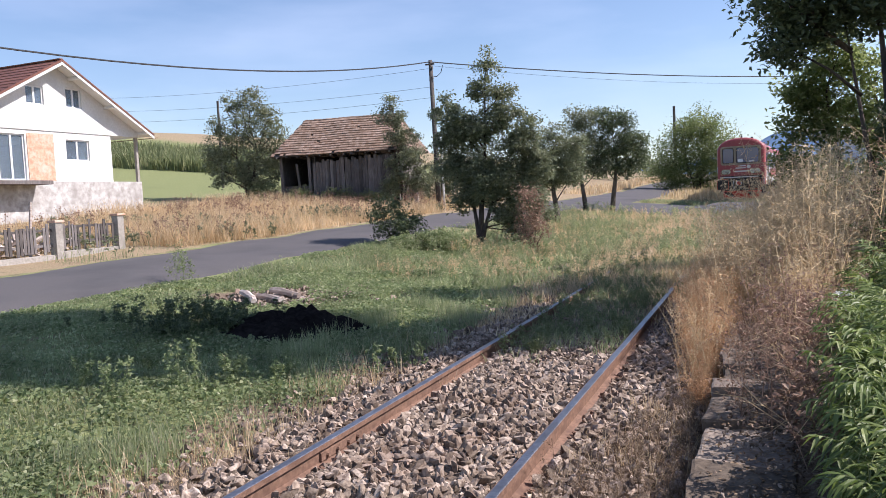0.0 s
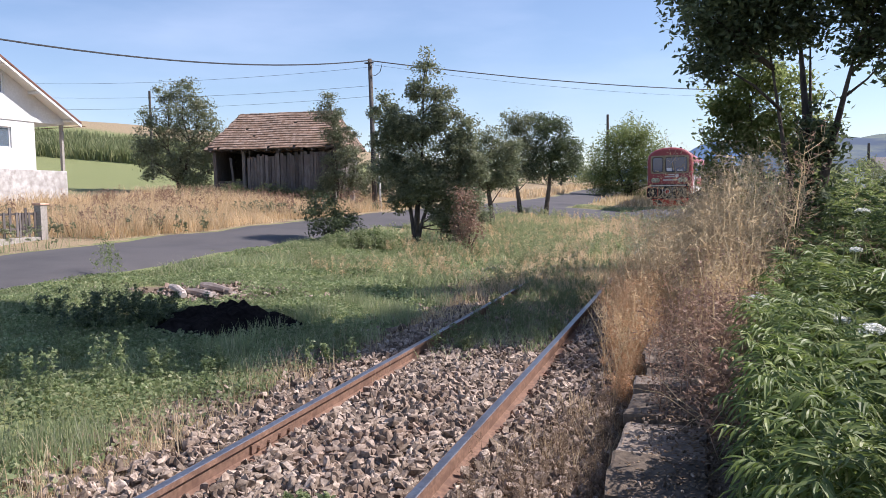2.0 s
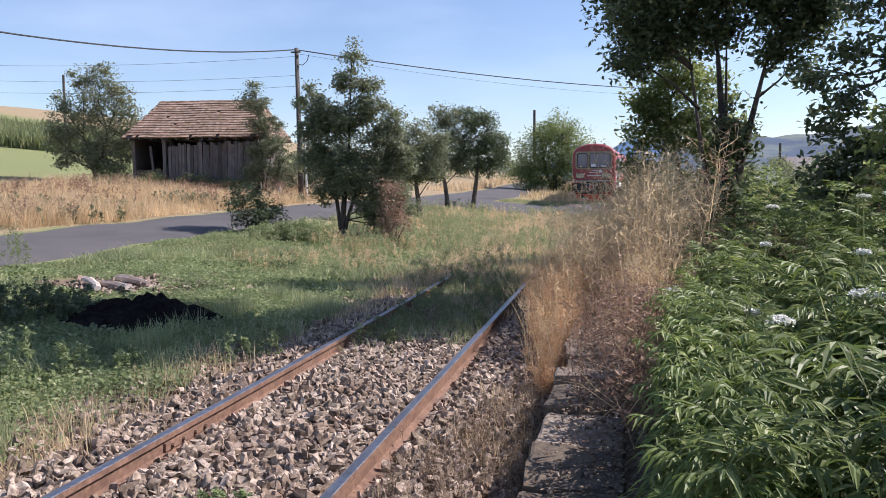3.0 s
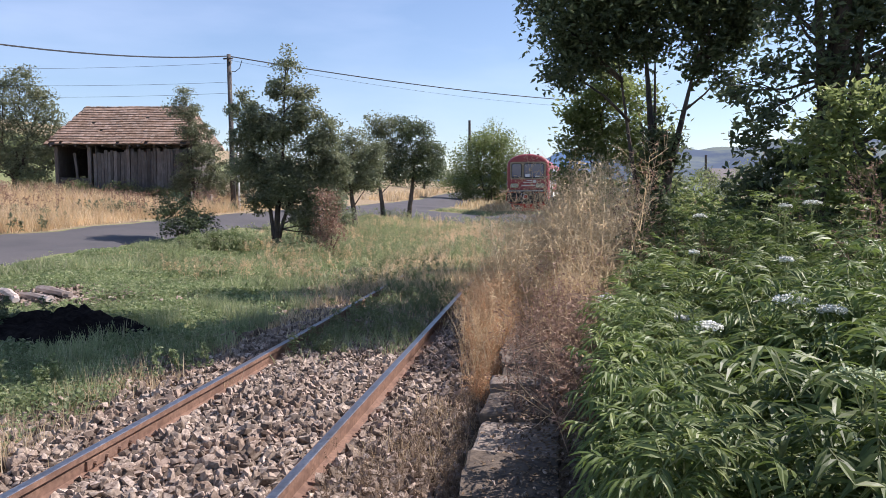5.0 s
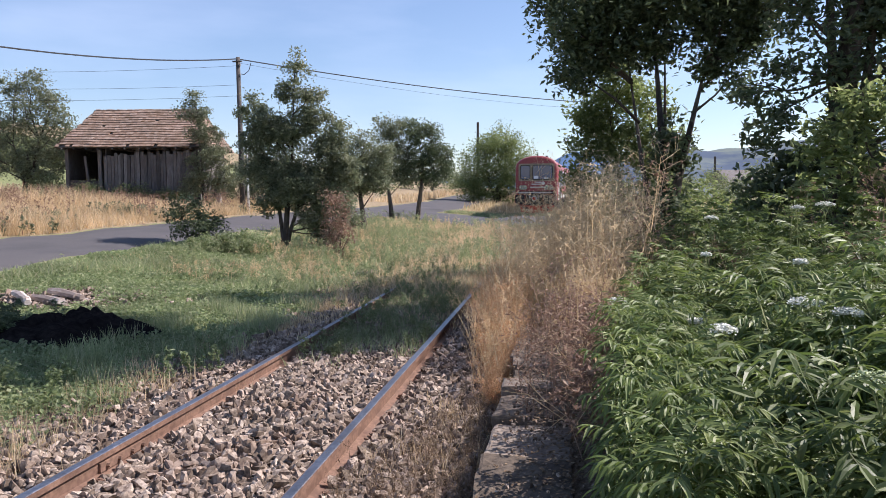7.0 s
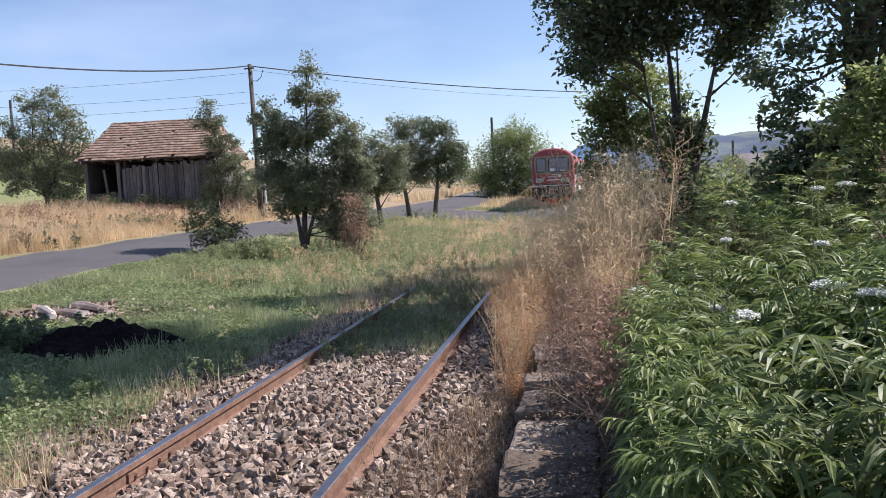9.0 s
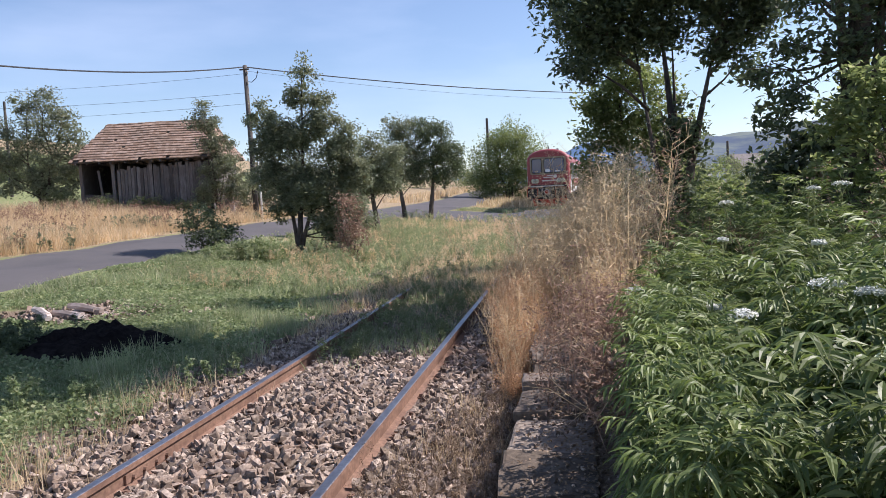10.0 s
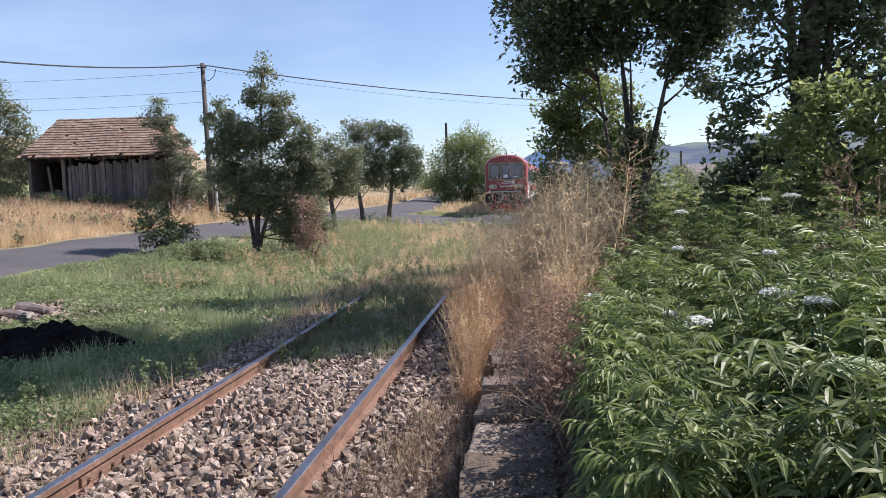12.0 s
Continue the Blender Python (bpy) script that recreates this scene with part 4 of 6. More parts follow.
def build_house():
    h = thing("house", label="unfinished white rendered house with a brown gable roof", category="house")
    X = -30.0
    g = 1.3
    y0, y1, yp = 23.0, 31.25, 33.2
    f0, f1 = 3.5, 5.95
    part("plinth", boxed((X - 10, y0 - 0.05, g), (X + 0.06, yp + 0.05, f0 - 0.004), None, 0.02), M_PLINTH, h, "bare patchy masonry plinth")
    holes = [(24.6, 3.55, 26.0, 5.72), (28.35, 4.55, 29.8, 5.6)]
    wall_with_holes("wall", X - 0.3, X, y0, y1, f0, f1, holes, M_RENDER_WALL, h)
    part("brick_panel", boxed((X + 0.002, 26.1, f0 + 0.01), (X + 0.03, 27.6, f1 - 0.15), None, 0.005), M_BRICK, h, "bare brick wall patch")
    part("wall", boxed((X - 10, y1 - 0.3, f0), (X - 0.302, y1, f1)), M_RENDER_WALL, h)
    part("wall", boxed((X - 10, y0, f0), (X - 0.302, y0 + 0.3, f1)), M_RENDER_WALL, h)
    part("wall", boxed((X - 10.3, y0, f0), (X - 10.002, y1, f1)), M_RENDER_WALL, h)
    part("floor_beam", boxed((X - 10, y0, f1 + 0.002), (X + 0.05, yp + 0.05, f1 + 0.24), None, 0.01), M_RENDER_WALL, h)
    # gable wall with two upper windows
    apex_y, apex_z, slope = 27.8, 9.4, 0.56
    gz0 = f1 + 0.245
    def roof_at(y):
        return apex_z - 0.12 - slope * abs(y - apex_y)
    ups = [(26.25, 7.2, 27.25, 8.1), (28.55, 7.2, 29.5, 8.2)]
    bm = bmesh.new()
    cuts = sorted({y0, yp, apex_y, *[u[0] for u in ups], *[u[2] for u in ups]})
    for a, b in zip(cuts, cuts[1:]):
        hit = next((u for u in ups if u[0] <= a and b <= u[2]), None)
        spans = [((gz0, gz0), (hit[1], hit[1])), ((hit[3], hit[3]), (roof_at(a), roof_at(b)))] if hit else [((gz0, gz0), (roof_at(a), roof_at(b)))]
        for (l0, l1), (h0, h1) in spans:
            if min(h0 - l0, h1 - l1) < 0.0 and max(h0 - l0, h1 - l1) < 0.02:
                continue
            plate([(a, l0), (b, l1), (b, max(h1, l1 + 0.01)), (a, max(h0, l0 + 0.01))], 0.3, pose(X, 0, 0, 0, 0, 90), bm)
    part("gable_wall", bm, M_RENDER_WALL, h)
    for u in ups:
        window(h, X - 0.08, *u)
    window(h, X - 0.08, *holes[1])
    window(h, X - 0.08, *holes[0], leaves_n=2, name="glass_door")
    part("balcony_slab", boxed((X - 0.1, 22.2, f0 - 0.2), (X + 1.2, 26.4, f0 - 0.02), None, 0.01), M_OLDWOOD, h, "dark projecting slab")
    part("porch_post", boxed((X - 0.16, yp - 0.16, f0), (X, yp, f1), None, 0.01), M_CONC_POST, h)
    part("porch_rear_post", boxed((X - 6.0, yp - 0.16, f0), (X - 5.84, yp, f1), None, 0.01), M_CONC_POST, h)
    # roof slopes, fascia boards and soffit
    for s in (-1, 1):
        run = 5.85
        bm = bmesh.new()
        a = [(apex_y, apex_z), (apex_y + s * run, apex_z - slope * run), (apex_y + s * run, apex_z - slope * run - 0.1), (apex_y, apex_z - 0.1)]
        plate(a if s < 0 else a[::-1], 11.57, pose(X + 0.82, 0, 0, 0, 0, 90), bm)
        r = part("roof_slope", bm, M_ROOF_SHEET, h)
        for k in range(16):
            d = 0.4 * (k + 0.5)
            y, z = apex_y + s * d, apex_z - slope * d
            part("tile_step", boxed((X - 10.7, y - 0.02, z - 0.01), (X + 0.74, y + 0.02, z + 0.022)), M_ROOF_SHEET, r)
        bm = bmesh.new()
        b = [(apex_y, apex_z - 0.103), (apex_y + s * (run + 0.02), apex_z - slope * run - 0.113), (apex_y + s * (run + 0.02), apex_z - slope * run - 0.27), (apex_y, apex_z - 0.26)]
        plate(b if s < 0 else b[::-1], 0.035, pose(X + 0.79, 0, 0, 0, 0, 90), bm)
        part("barge_board", bm, M_WHITE, h)
        bm = bmesh.new()
        c = [(apex_y, apex_z - 0.103), (apex_y + s * run, apex_z - slope * run - 0.103), (apex_y + s * run, apex_z - slope * run - 0.125), (apex_y, apex_z - 0.125)]
        plate(c if s < 0 else c[::-1], 11.4, pose(X + 0.7, 0, 0, 0, 0, 90), bm)
        part("soffit", bm, M_WHITE, h)
        for k in range(3):
            d = 1.0 + 2.2 * k
            y, z = apex_y + s * d, apex_z - slope * d - 0.2
            part("purlin_end", boxed((X + 0.002, y - 0.07, z - 0.08), (X + 0.74, y + 0.07, z + 0.06), None, 0.01), M_WHITE, h)
    # Upright dark sheet added as the shade of the rooms behind the windows.
    part("room_shade_sheet", boxed((X - 9.6, y0 + 0.4, f0 + 0.02), (X - 9.5, y1 - 0.4, f1 - 0.05)), M_DARK, h)
    part("ridge", boxed((X - 10.7, apex_y - 0.12, apex_z - 0.02), (X + 0.76, apex_y + 0.12, apex_z + 0.05), None, 0.03), M_ROOF_SHEET, h)


build_house()


# ---- shed ----
def build_shed():
    sh = thing("wooden_shed", pose(-21.35, 42.6, 1.75, 0, 0, 7.5), label="old wooden shed with a sagging clay tile roof", category="shed")
    W, D, H = 3.55, 2.2, 3.0
    for x in (-4.05, -2.2, 0.0, 3.4):
        for y in (-D, D):
            part("post", boxed((x - 0.09, y - 0.09, -0.3), (x + 0.09, y + 0.09, H), pose(0, 0, 0, 0, random.uniform(-1, 1), 0), 0.01), M_OLDWOOD, sh)
    part("wall_plate", boxed((-4.2, -D - 0.1, H), (3.6, -D + 0.1, H + 0.16), None, 0.01), M_OLDWOOD, sh)
    part("wall_plate", boxed((-4.2, D - 0.1, H), (3.6, D + 0.1, H + 0.16), None, 0.01), M_OLDWOOD, sh)
    x = -1.95
    while x < 3.4:
        w = random.uniform(0.15, 0.22)
        part("board", boxed((x, -D - 0.13, random.uniform(-0.1, 0.1)), (x + w - 0.015, -D - 0.1, H - random.uniform(0.28, 0.5) + 0.03 * (x + 2)), pose(0, random.uniform(-0.012, 0.012), 0, 0, random.uniform(-0.5, 0.5), 0), 0.004), M_OLDWOOD, sh)
        x += w
    y = -D
    while y < D:
        for xx in (3.45, ):
            part("board", boxed((xx, y, 0), (xx + 0.03, y + 0.185, H), None, 0.004), M_OLDWOOD, sh)
        y += 0.2
    part("back_wall", boxed((-4.1, D - 0.05, 0), (3.4, D + 0.02, H), None, 0.005), M_OLDWOOD, sh)
    part("inner_wall", boxed((-2.0, -D + 0.2, 0), (-1.94, D - 0.1, H), None, 0.005), M_OLDWOOD, sh)
    part("end_wall", boxed((-4.16, -D + 0.1, 0), (-4.1, D - 0.06, H), None, 0.005), M_OLDWOOD, sh)
    part("low_boarding", boxed((-4.0, -D + 0.06, 0.0), (-2.2, -D + 0.1, 1.1), pose(0, 0, 0, 0, 1.5, 0), 0.005), M_OLDWOOD, sh)
    part("brace", boxed((-3.2, -D - 0.05, 0.2), (-3.07, -D + 0.05, 2.9), pose(0.35, 0, 0, 0, -6, 0), 0.01), M_OLDWOOD, sh)
    # hipped roof, tile rows
    ridge_l, ridge_r, top = -3.35, 2.85, 5.35
    eave_x0, eave_x1, eave_y, eave_z = -4.5, 3.95, 2.7, 3.05
    def face(name, a, b, c, d, hide=0.0, singles=0):
        """A slope with eave a-b and ridge d-c, covered in rows of tiles."""
        a, b, c, d = (Vector(p) for p in (a, b, c, d))
        bm = bmesh.new()
        vs = [bm.verts.new(p) for p in ((a, b, c, d) if (c - d).length > 0.05 else (a, b, c))]
        f = bm.faces.new(vs)
        f.normal_update()
        nrm = f.normal.copy()
        if nrm.z < 0:
            nrm = -nrm
        geo = bmesh.ops.extrude_face_region(bm, geom=[f])
        bmesh.ops.translate(bm, verts=[v for v in geo["geom"] if isinstance(v, bmesh.types.BMVert)], vec=nrm * -0.06)
        bmesh.ops.translate(bm, verts=bm.verts, vec=nrm * -0.03)
        roof = part(name, bm, M_OLDWOOD, sh, "clay-tiled roof slope")
        slope_len = ((c + d) / 2 - (a + b) / 2).length
        rows = int(slope_len / 0.235)
        upv = ((c + d) / 2 - (a + b) / 2).normalized()
        along = (b - a).normalized()
        tile = bmesh.new()
        box(tile, (-0.098, -0.17, 0), (0.098, 0.17, 0.034))
        tile_ob = part("roof_tile", tile, M_TILE, roof)
        mesh = tile_ob.data
        bpy.data.objects.remove(tile_ob)
        base = Matrix((along, upv, nrm)).transposed().to_4x4()
        loose_v, loose_f, made = [], [], 0
        tv = np.array([v.co[:] for v in mesh.vertices])
        tf = np.array([list(p.vertices) for p in mesh.polygons])
        for r in range(rows):
            t = (r + 0.3) / rows
            p, q = a.lerp(d, t), b.lerp(c, t)
            n = int((q - p).length / 0.2)
            for k in range(n):
                if random.random() < hide * (5.0 if r < 1 else 0.4):
                    continue
                at = p.lerp(q, (k + 0.5 + 0.5 * (r % 2) * 0.9) / (n + 0.5)) + nrm * (0.02 + random.uniform(0, 0.008) + 0.02 * math.sin(k * 0.33 + r * 0.2)) + upv * random.uniform(-0.012, 0.012)
                m = Matrix.Translation(at) @ base @ pose(0, 0, 0, -9, random.uniform(-1, 1), random.uniform(-2, 2))
                if made < singles:
                    ob = new("roof_tile", mesh)
                    ob.parent, ob.matrix_basis = roof, m
                    made += 1
                else:
                    loose_f.append(tf + 8 * len(loose_v))
                    loose_v.append(tv @ np.array(m.to_3x3()).T + np.array(m.translation))
        if loose_v:
            o = mesh_np("roof_tiles", np.concatenate(loose_v), np.concatenate(loose_f), M_TILE_ALL, roof)
            o["kind"] = "stuff"
    c4 = [(eave_x0, -eave_y, eave_z), (eave_x1, -eave_y, eave_z), (eave_x1, eave_y, eave_z), (eave_x0, eave_y, eave_z)]
    rl, rr = (ridge_l, 0, top), (ridge_r, 0, top)
    face("roof_slope", c4[0], c4[1], rr, rl, 0.035, 290)
    face("roof_slope", c4[2], c4[3], rl, rr, 0.02)
    face("roof_slope", c4[1], c4[2], rr, rr, 0.02)
    face("roof_slope", c4[3], c4[0], rl, rl, 0.02)
    for k in range(30):
        part("ridge_tile", tube(bmesh.new(), [(ridge_l + k * 0.207, 0, top - 0.02), (ridge_l + k * 0.207 + 0.22, 0, top - 0.02 + random.uniform(-0.03, 0.03))], [0.1, 0.085], 7), M_TILE, sh)
    for k in range(11):
        x = -4.2 + k * 0.72
        part("rafter_end", boxed((x - 0.04, -eave_y - random.uniform(0.02, 0.12), eave_z - 0.16), (x + 0.04, -eave_y + 0.9, eave_z - 0.07), pose(0, 0, 0, 0, 0, random.uniform(-3, 3)), 0.006), M_OLDWOOD, sh)


build_shed()


# ---- fence, heap and logs ----
def build_fence():
    fe = thing("fence", label="grey plank fence between concrete posts on a low base", category="fence")
    def at(y):
        x = -17.2 + 0.02 * (y - 18.7)
        return x, float(land_z(x, y))
    spans = [18.7, 16.35, 14.0, 11.6]
    for y in spans:
        x, z = at(y)
        p = part("concrete_post", boxed((x - 0.13, y - 0.13, z - 0.3), (x + 0.13, y + 0.13, z + 1.08), None, 0.012), M_CONC_POST, fe, "grey concrete fence post")
        part("cap", boxed((x - 0.17, y - 0.17, z + 1.082), (x + 0.17, y + 0.17, z + 1.15), None, 0.02), M_BRICK, p)
    for a, b in zip(spans, spans[1:]):
        x, z = at((a + b) / 2)
        part("base_wall", boxed((x - 0.1, b + 0.135, z - 0.3), (x + 0.12, a - 0.135, z + 0.16), None, 0.012), M_CONC_POST, fe)
        for dz in (0.4, 0.85):
            part("rail", boxed((x - 0.06, b + 0.12, z + dz), (x - 0.01, a - 0.12, z + dz + 0.07), None, 0.006), M_OLDWOOD, fe)
        y = b + 0.2
        while y < a - 0.2:
            w = random.uniform(0.07, 0.1)
            if random.random() > 0.35:
                part("plank", boxed((x - 0.008, y, z + 0.2), (x + 0.014, y + w, z + random.uniform(0.92, 1.04)), pose(0, 0, 0, random.uniform(-0.3, 0.3), 0, 0), 0.004), M_OLDWOOD, fe)
            y += w + 0.025
    # broken wood stacked behind the fence
    heap = thing("wood_pile", label="heap of broken brown timber behind the fence", category="wood pile")
    for k in range(90):
        y, d = random.uniform(12.0, 17.8), random.uniform(0, 0.7)
        x = -18.2 - random.uniform(0, 1.4)
        z = float(land_z(x, y)) + 0.05 + d * 0.8
        part("timber", boxed((-0.28, -0.05, -0.035), (0.28, 0.05, 0.035), pose(x, y, z, random.uniform(-25, 25), random.uniform(-30, 30), random.uniform(0, 180)), 0.008), M_LOG, heap)
    for y, ln in ((16.0, 1.7), (14.8, 1.6)):
        x = -18.0
        st = thing("leaning_stake", label="pale wooden stake leaning by the fence", category="stake")
        z = float(land_z(x, y))
        part("stake", tube(bmesh.new(), [(x, y, z - 0.2), (x - 0.1, y + 0.25, z + ln)], [0.05, 0.04], 7), M_LOG, st)


build_fence()


def build_heap():
    bm = bmesh.new()
    bmesh.ops.create_grid(bm, x_segments=44, y_segments=30, size=1)
    cx, cy = -4.35, 9.35
    for v in bm.verts:
        x, y = v.co.x * 1.15, v.co.y * 0.95
        r = min(1, math.hypot(v.co.x, v.co.y))
        k = noise.noise(Vector((x * 2.2, y * 2.2, 3))) * 0.22 + noise.noise(Vector((x * 7, y * 7, 8))) * 0.16 + noise.noise(Vector((x * 19, y * 19, 2))) * 0.09
        h = (0.34 * (1 - r ** 2.2) + k * (1 - r)) * (1 - 0.25 * v.co.x)
        v.co = Vector((cx + x, cy + y + 0.25 * x, float(land_z(cx + x, cy + y + 0.25 * x)) + h - 0.05))
    tagged(part("earth_mound", bm, M_HEAP, smooth=True), "mound of dark earth, coloured blacker for the shade on it", "earth heap")
    # split logs beside the heap
    for k in range(9):
        x, y = -6.55 + random.uniform(-0.5, 0.45), 11.6 + random.uniform(-0.35, 0.35)
        lg = thing("split_log", label="pale split log lying on the grass", category="log", group="logs on the grass")
        z = float(land_z(x, y)) + 0.03 + 0.045 * (k % 3)
        m = pose(x, y, z, random.uniform(-8, 8), random.uniform(-6, 6), random.uniform(-55, -15))
        bm = tube(bmesh.new(), [(-0.42, 0, 0), (-0.1, 0.015, 0.01), (0.42, 0, 0)], [0.06, 0.075, 0.055], 7)
        for v in bm.verts:
            v.co.z = max(v.co.z, -0.03)
        bmesh.ops.transform(bm, matrix=m, verts=bm.verts)
        part("log", bm, M_LOG, lg)
    n = 220
    p = np.stack([rng.normal(-6.6, 0.75, n), rng.normal(11.7, 0.55, n), np.zeros(n)], 1)
    size = rng.uniform(0.015, 0.07, n)
    p[:, 2] = land_z(p[:, 0], p[:, 1]) + size * 0.3
    v, f = stones_at(p, size)
    tagged(mesh_np("rubble", v, f, M_STONE), "pale rubble and wood scraps on bare soil", "rubble", kind="stuff")


build_heap()


# ---- poles and wires ----
def wire(name, a, b, sag, r, label):
    pts = [Vector(a).lerp(Vector(b), t) - Vector((0, 0, sag * 4 * t * (1 - t))) for t in (k / 28 for k in range(29))]
    bm = tube(bmesh.new(), pts, [r] * len(pts), 5)
    tagged(part(name, bm, M_WIRE), label, "cable")


def build_poles():
    bx, by, bz = on_land(-14.9, 40.3)
    top = (-15.16, 40.6, 9.65)
    po = thing("utility_pole", label="weathered utility pole carrying a black cable", category="utility pole")
    part("pole", tube(bmesh.new(), [(bx, by, bz - 0.4), (bx - 0.1, by + 0.1, 5.0), top], [0.16, 0.14, 0.115], 10), M_POLE, po, smooth=True)
    part("bracket", boxed((-0.25, -0.04, -0.04), (0.3, 0.04, 0.04), Matrix.Translation((top[0], top[1] - 0.16, top[2] - 0.25)), 0.008), M_POLE, po)
    for k in range(3):
        part("insulator", tube(bmesh.new(), [(top[0] + 0.16, top[1] - 0.1, top[2] - 0.5 - 0.55 * k), (top[0] + 0.16, top[1] - 0.1, top[2] - 0.36 - 0.55 * k)], [0.05, 0.035], 8), M_CONC_POST, po)
    part("drop_cable", tube(bmesh.new(), [(top[0] + 0.75, top[1], top[2] - 0.35), (top[0] + 0.62, top[1], top[2] - 0.75), (top[0] + 0.35, top[1], top[2] - 0.95), (top[0] + 0.12, top[1], top[2] - 0.9)], [0.02] * 4, 5), M_WIRE, po)
    wx, wy, wz = on_land(-14.4, 39.9)
    wp = thing("white_post", label="thin white steel post beside the utility pole", category="post")
    part("shaft", tube(bmesh.new(), [(wx, wy, wz - 0.2), (wx - 0.07, wy, 5.2)], [0.07, 0.05], 8), M_WHITE, wp, smooth=True)
    ms = thing("marker_stone", label="short white concrete marker on the verge", category="marker")
    mx, my, mz = on_land(-15.7, 39.0)
    part("block", boxed((mx - 0.12, my - 0.1, mz - 0.1), (mx + 0.12, my + 0.1, mz + 0.75), None, 0.04), M_CONC_POST, ms)
    fx, fy, fz = on_land(-6.3, 84.8)
    fp = thing("utility_pole", label="far grey utility pole above the trees", category="utility pole")
    part("pole", tube(bmesh.new(), [(fx, fy, fz - 0.3), (fx, fy, 10.35)], [0.2, 0.13], 8), M_POLE, fp)
    gx, gy, gz_ = on_land(24.55, 114)
    gp = thing("utility_pole", label="far wooden pole beyond the platform trees", category="utility pole")
    part("pole", tube(bmesh.new(), [(gx, gy, gz_ - 0.3), (gx, gy, 7.9)], [0.22, 0.16], 8), M_POLE, gp)
    hx, hy, hz = on_land(-38.4, 51.0)
    hp = thing("utility_pole", label="wooden pole behind the walnut tree", category="utility pole")
    part("pole", tube(bmesh.new(), [(hx, hy, hz - 0.3), (hx, hy, 10.5)], [0.12, 0.09], 8), M_POLE, hp)
    wire("main_cable", (-24.0, -2.0, 9.0), (top[0], top[1] - 0.1, top[2] - 0.1), 2.1, 0.032, "thick black bundled cable along the road")
    wire("main_cable", (top[0], top[1] - 0.1, top[2] - 0.1), (12.0, 70.0, 10.0), 0.55, 0.032, "thick black bundled cable crossing the line")
    for k, dz in enumerate((0.45, 1.5, 2.1)):
        wire("thin_wire", (top[0] + 0.1, top[1], top[2] - dz), (-60, 44 - 2 * k, 12.3 - 1.1 * k), 0.9, 0.008, "thin overhead wire to the house")
    wire("thin_wire", (top[0], top[1], top[2] - 0.3), (12.5, 74.0, 10.0), 0.7, 0.008, "thin overhead wire crossing the line")


build_poles()


# ---- train ----
def car_profile(w, z0, side_top, roof):
    pts = [(-w, z0), (-w, side_top)]
    for k in range(1, 12):
        a = math.pi * k / 12
        pts.append((-w * math.cos(a) * (0.985 if 1 < k < 11 else 1), side_top + (roof - side_top) * math.sin(a) ** 0.8))
    return pts + [(w, side_top), (w, z0)]


def loft(sections):
    bm = bmesh.new()
    rings = [[bm.verts.new((x, y, z)) for x, z in prof] for y, prof in sections]
    n = len(rings[0])
    for r, s in zip(rings, rings[1:]):
        for k in range(n):
            j = (k + 1) % n
            bm.faces.new((r[k], s[k], s[j], r[j]))
    bm.faces.new(rings[0])
    bm.faces.new(rings[-1][::-1])
    bmesh.ops.recalc_face_normals(bm, faces=bm.faces)
    return bm


def side_panel(bm, s, y0, z0, y1, z1, x, t=0.012):
    box(bm, (min(s * x, s * (x + t)), y0, z0), (max(s * x, s * (x + t)), y1, z1), None, 0.003)


def bogie(car, y):
    b = part("bogie", boxed((-1.05, y - 1.5, 0.38), (1.05, y + 1.5, 0.72), None, 0.05), M_BLACK, car)
    for dy in (-1.2, 1.2):
        for s in (-1, 1):
            part("wheel", tube(bmesh.new(), [(s * 0.68, y + dy, 0.43), (s * 0.71, y + dy, 0.43), (s * 0.82, y + dy, 0.43)], [0.46, 0.43, 0.42], 20), M_BLACK, b)
            part("axle_box", boxed((s * 1.06 - 0.12, y + dy - 0.17, 0.3), (s * 1.06 + 0.12, y + dy + 0.17, 0.58), None, 0.03), M_BLACK, b)


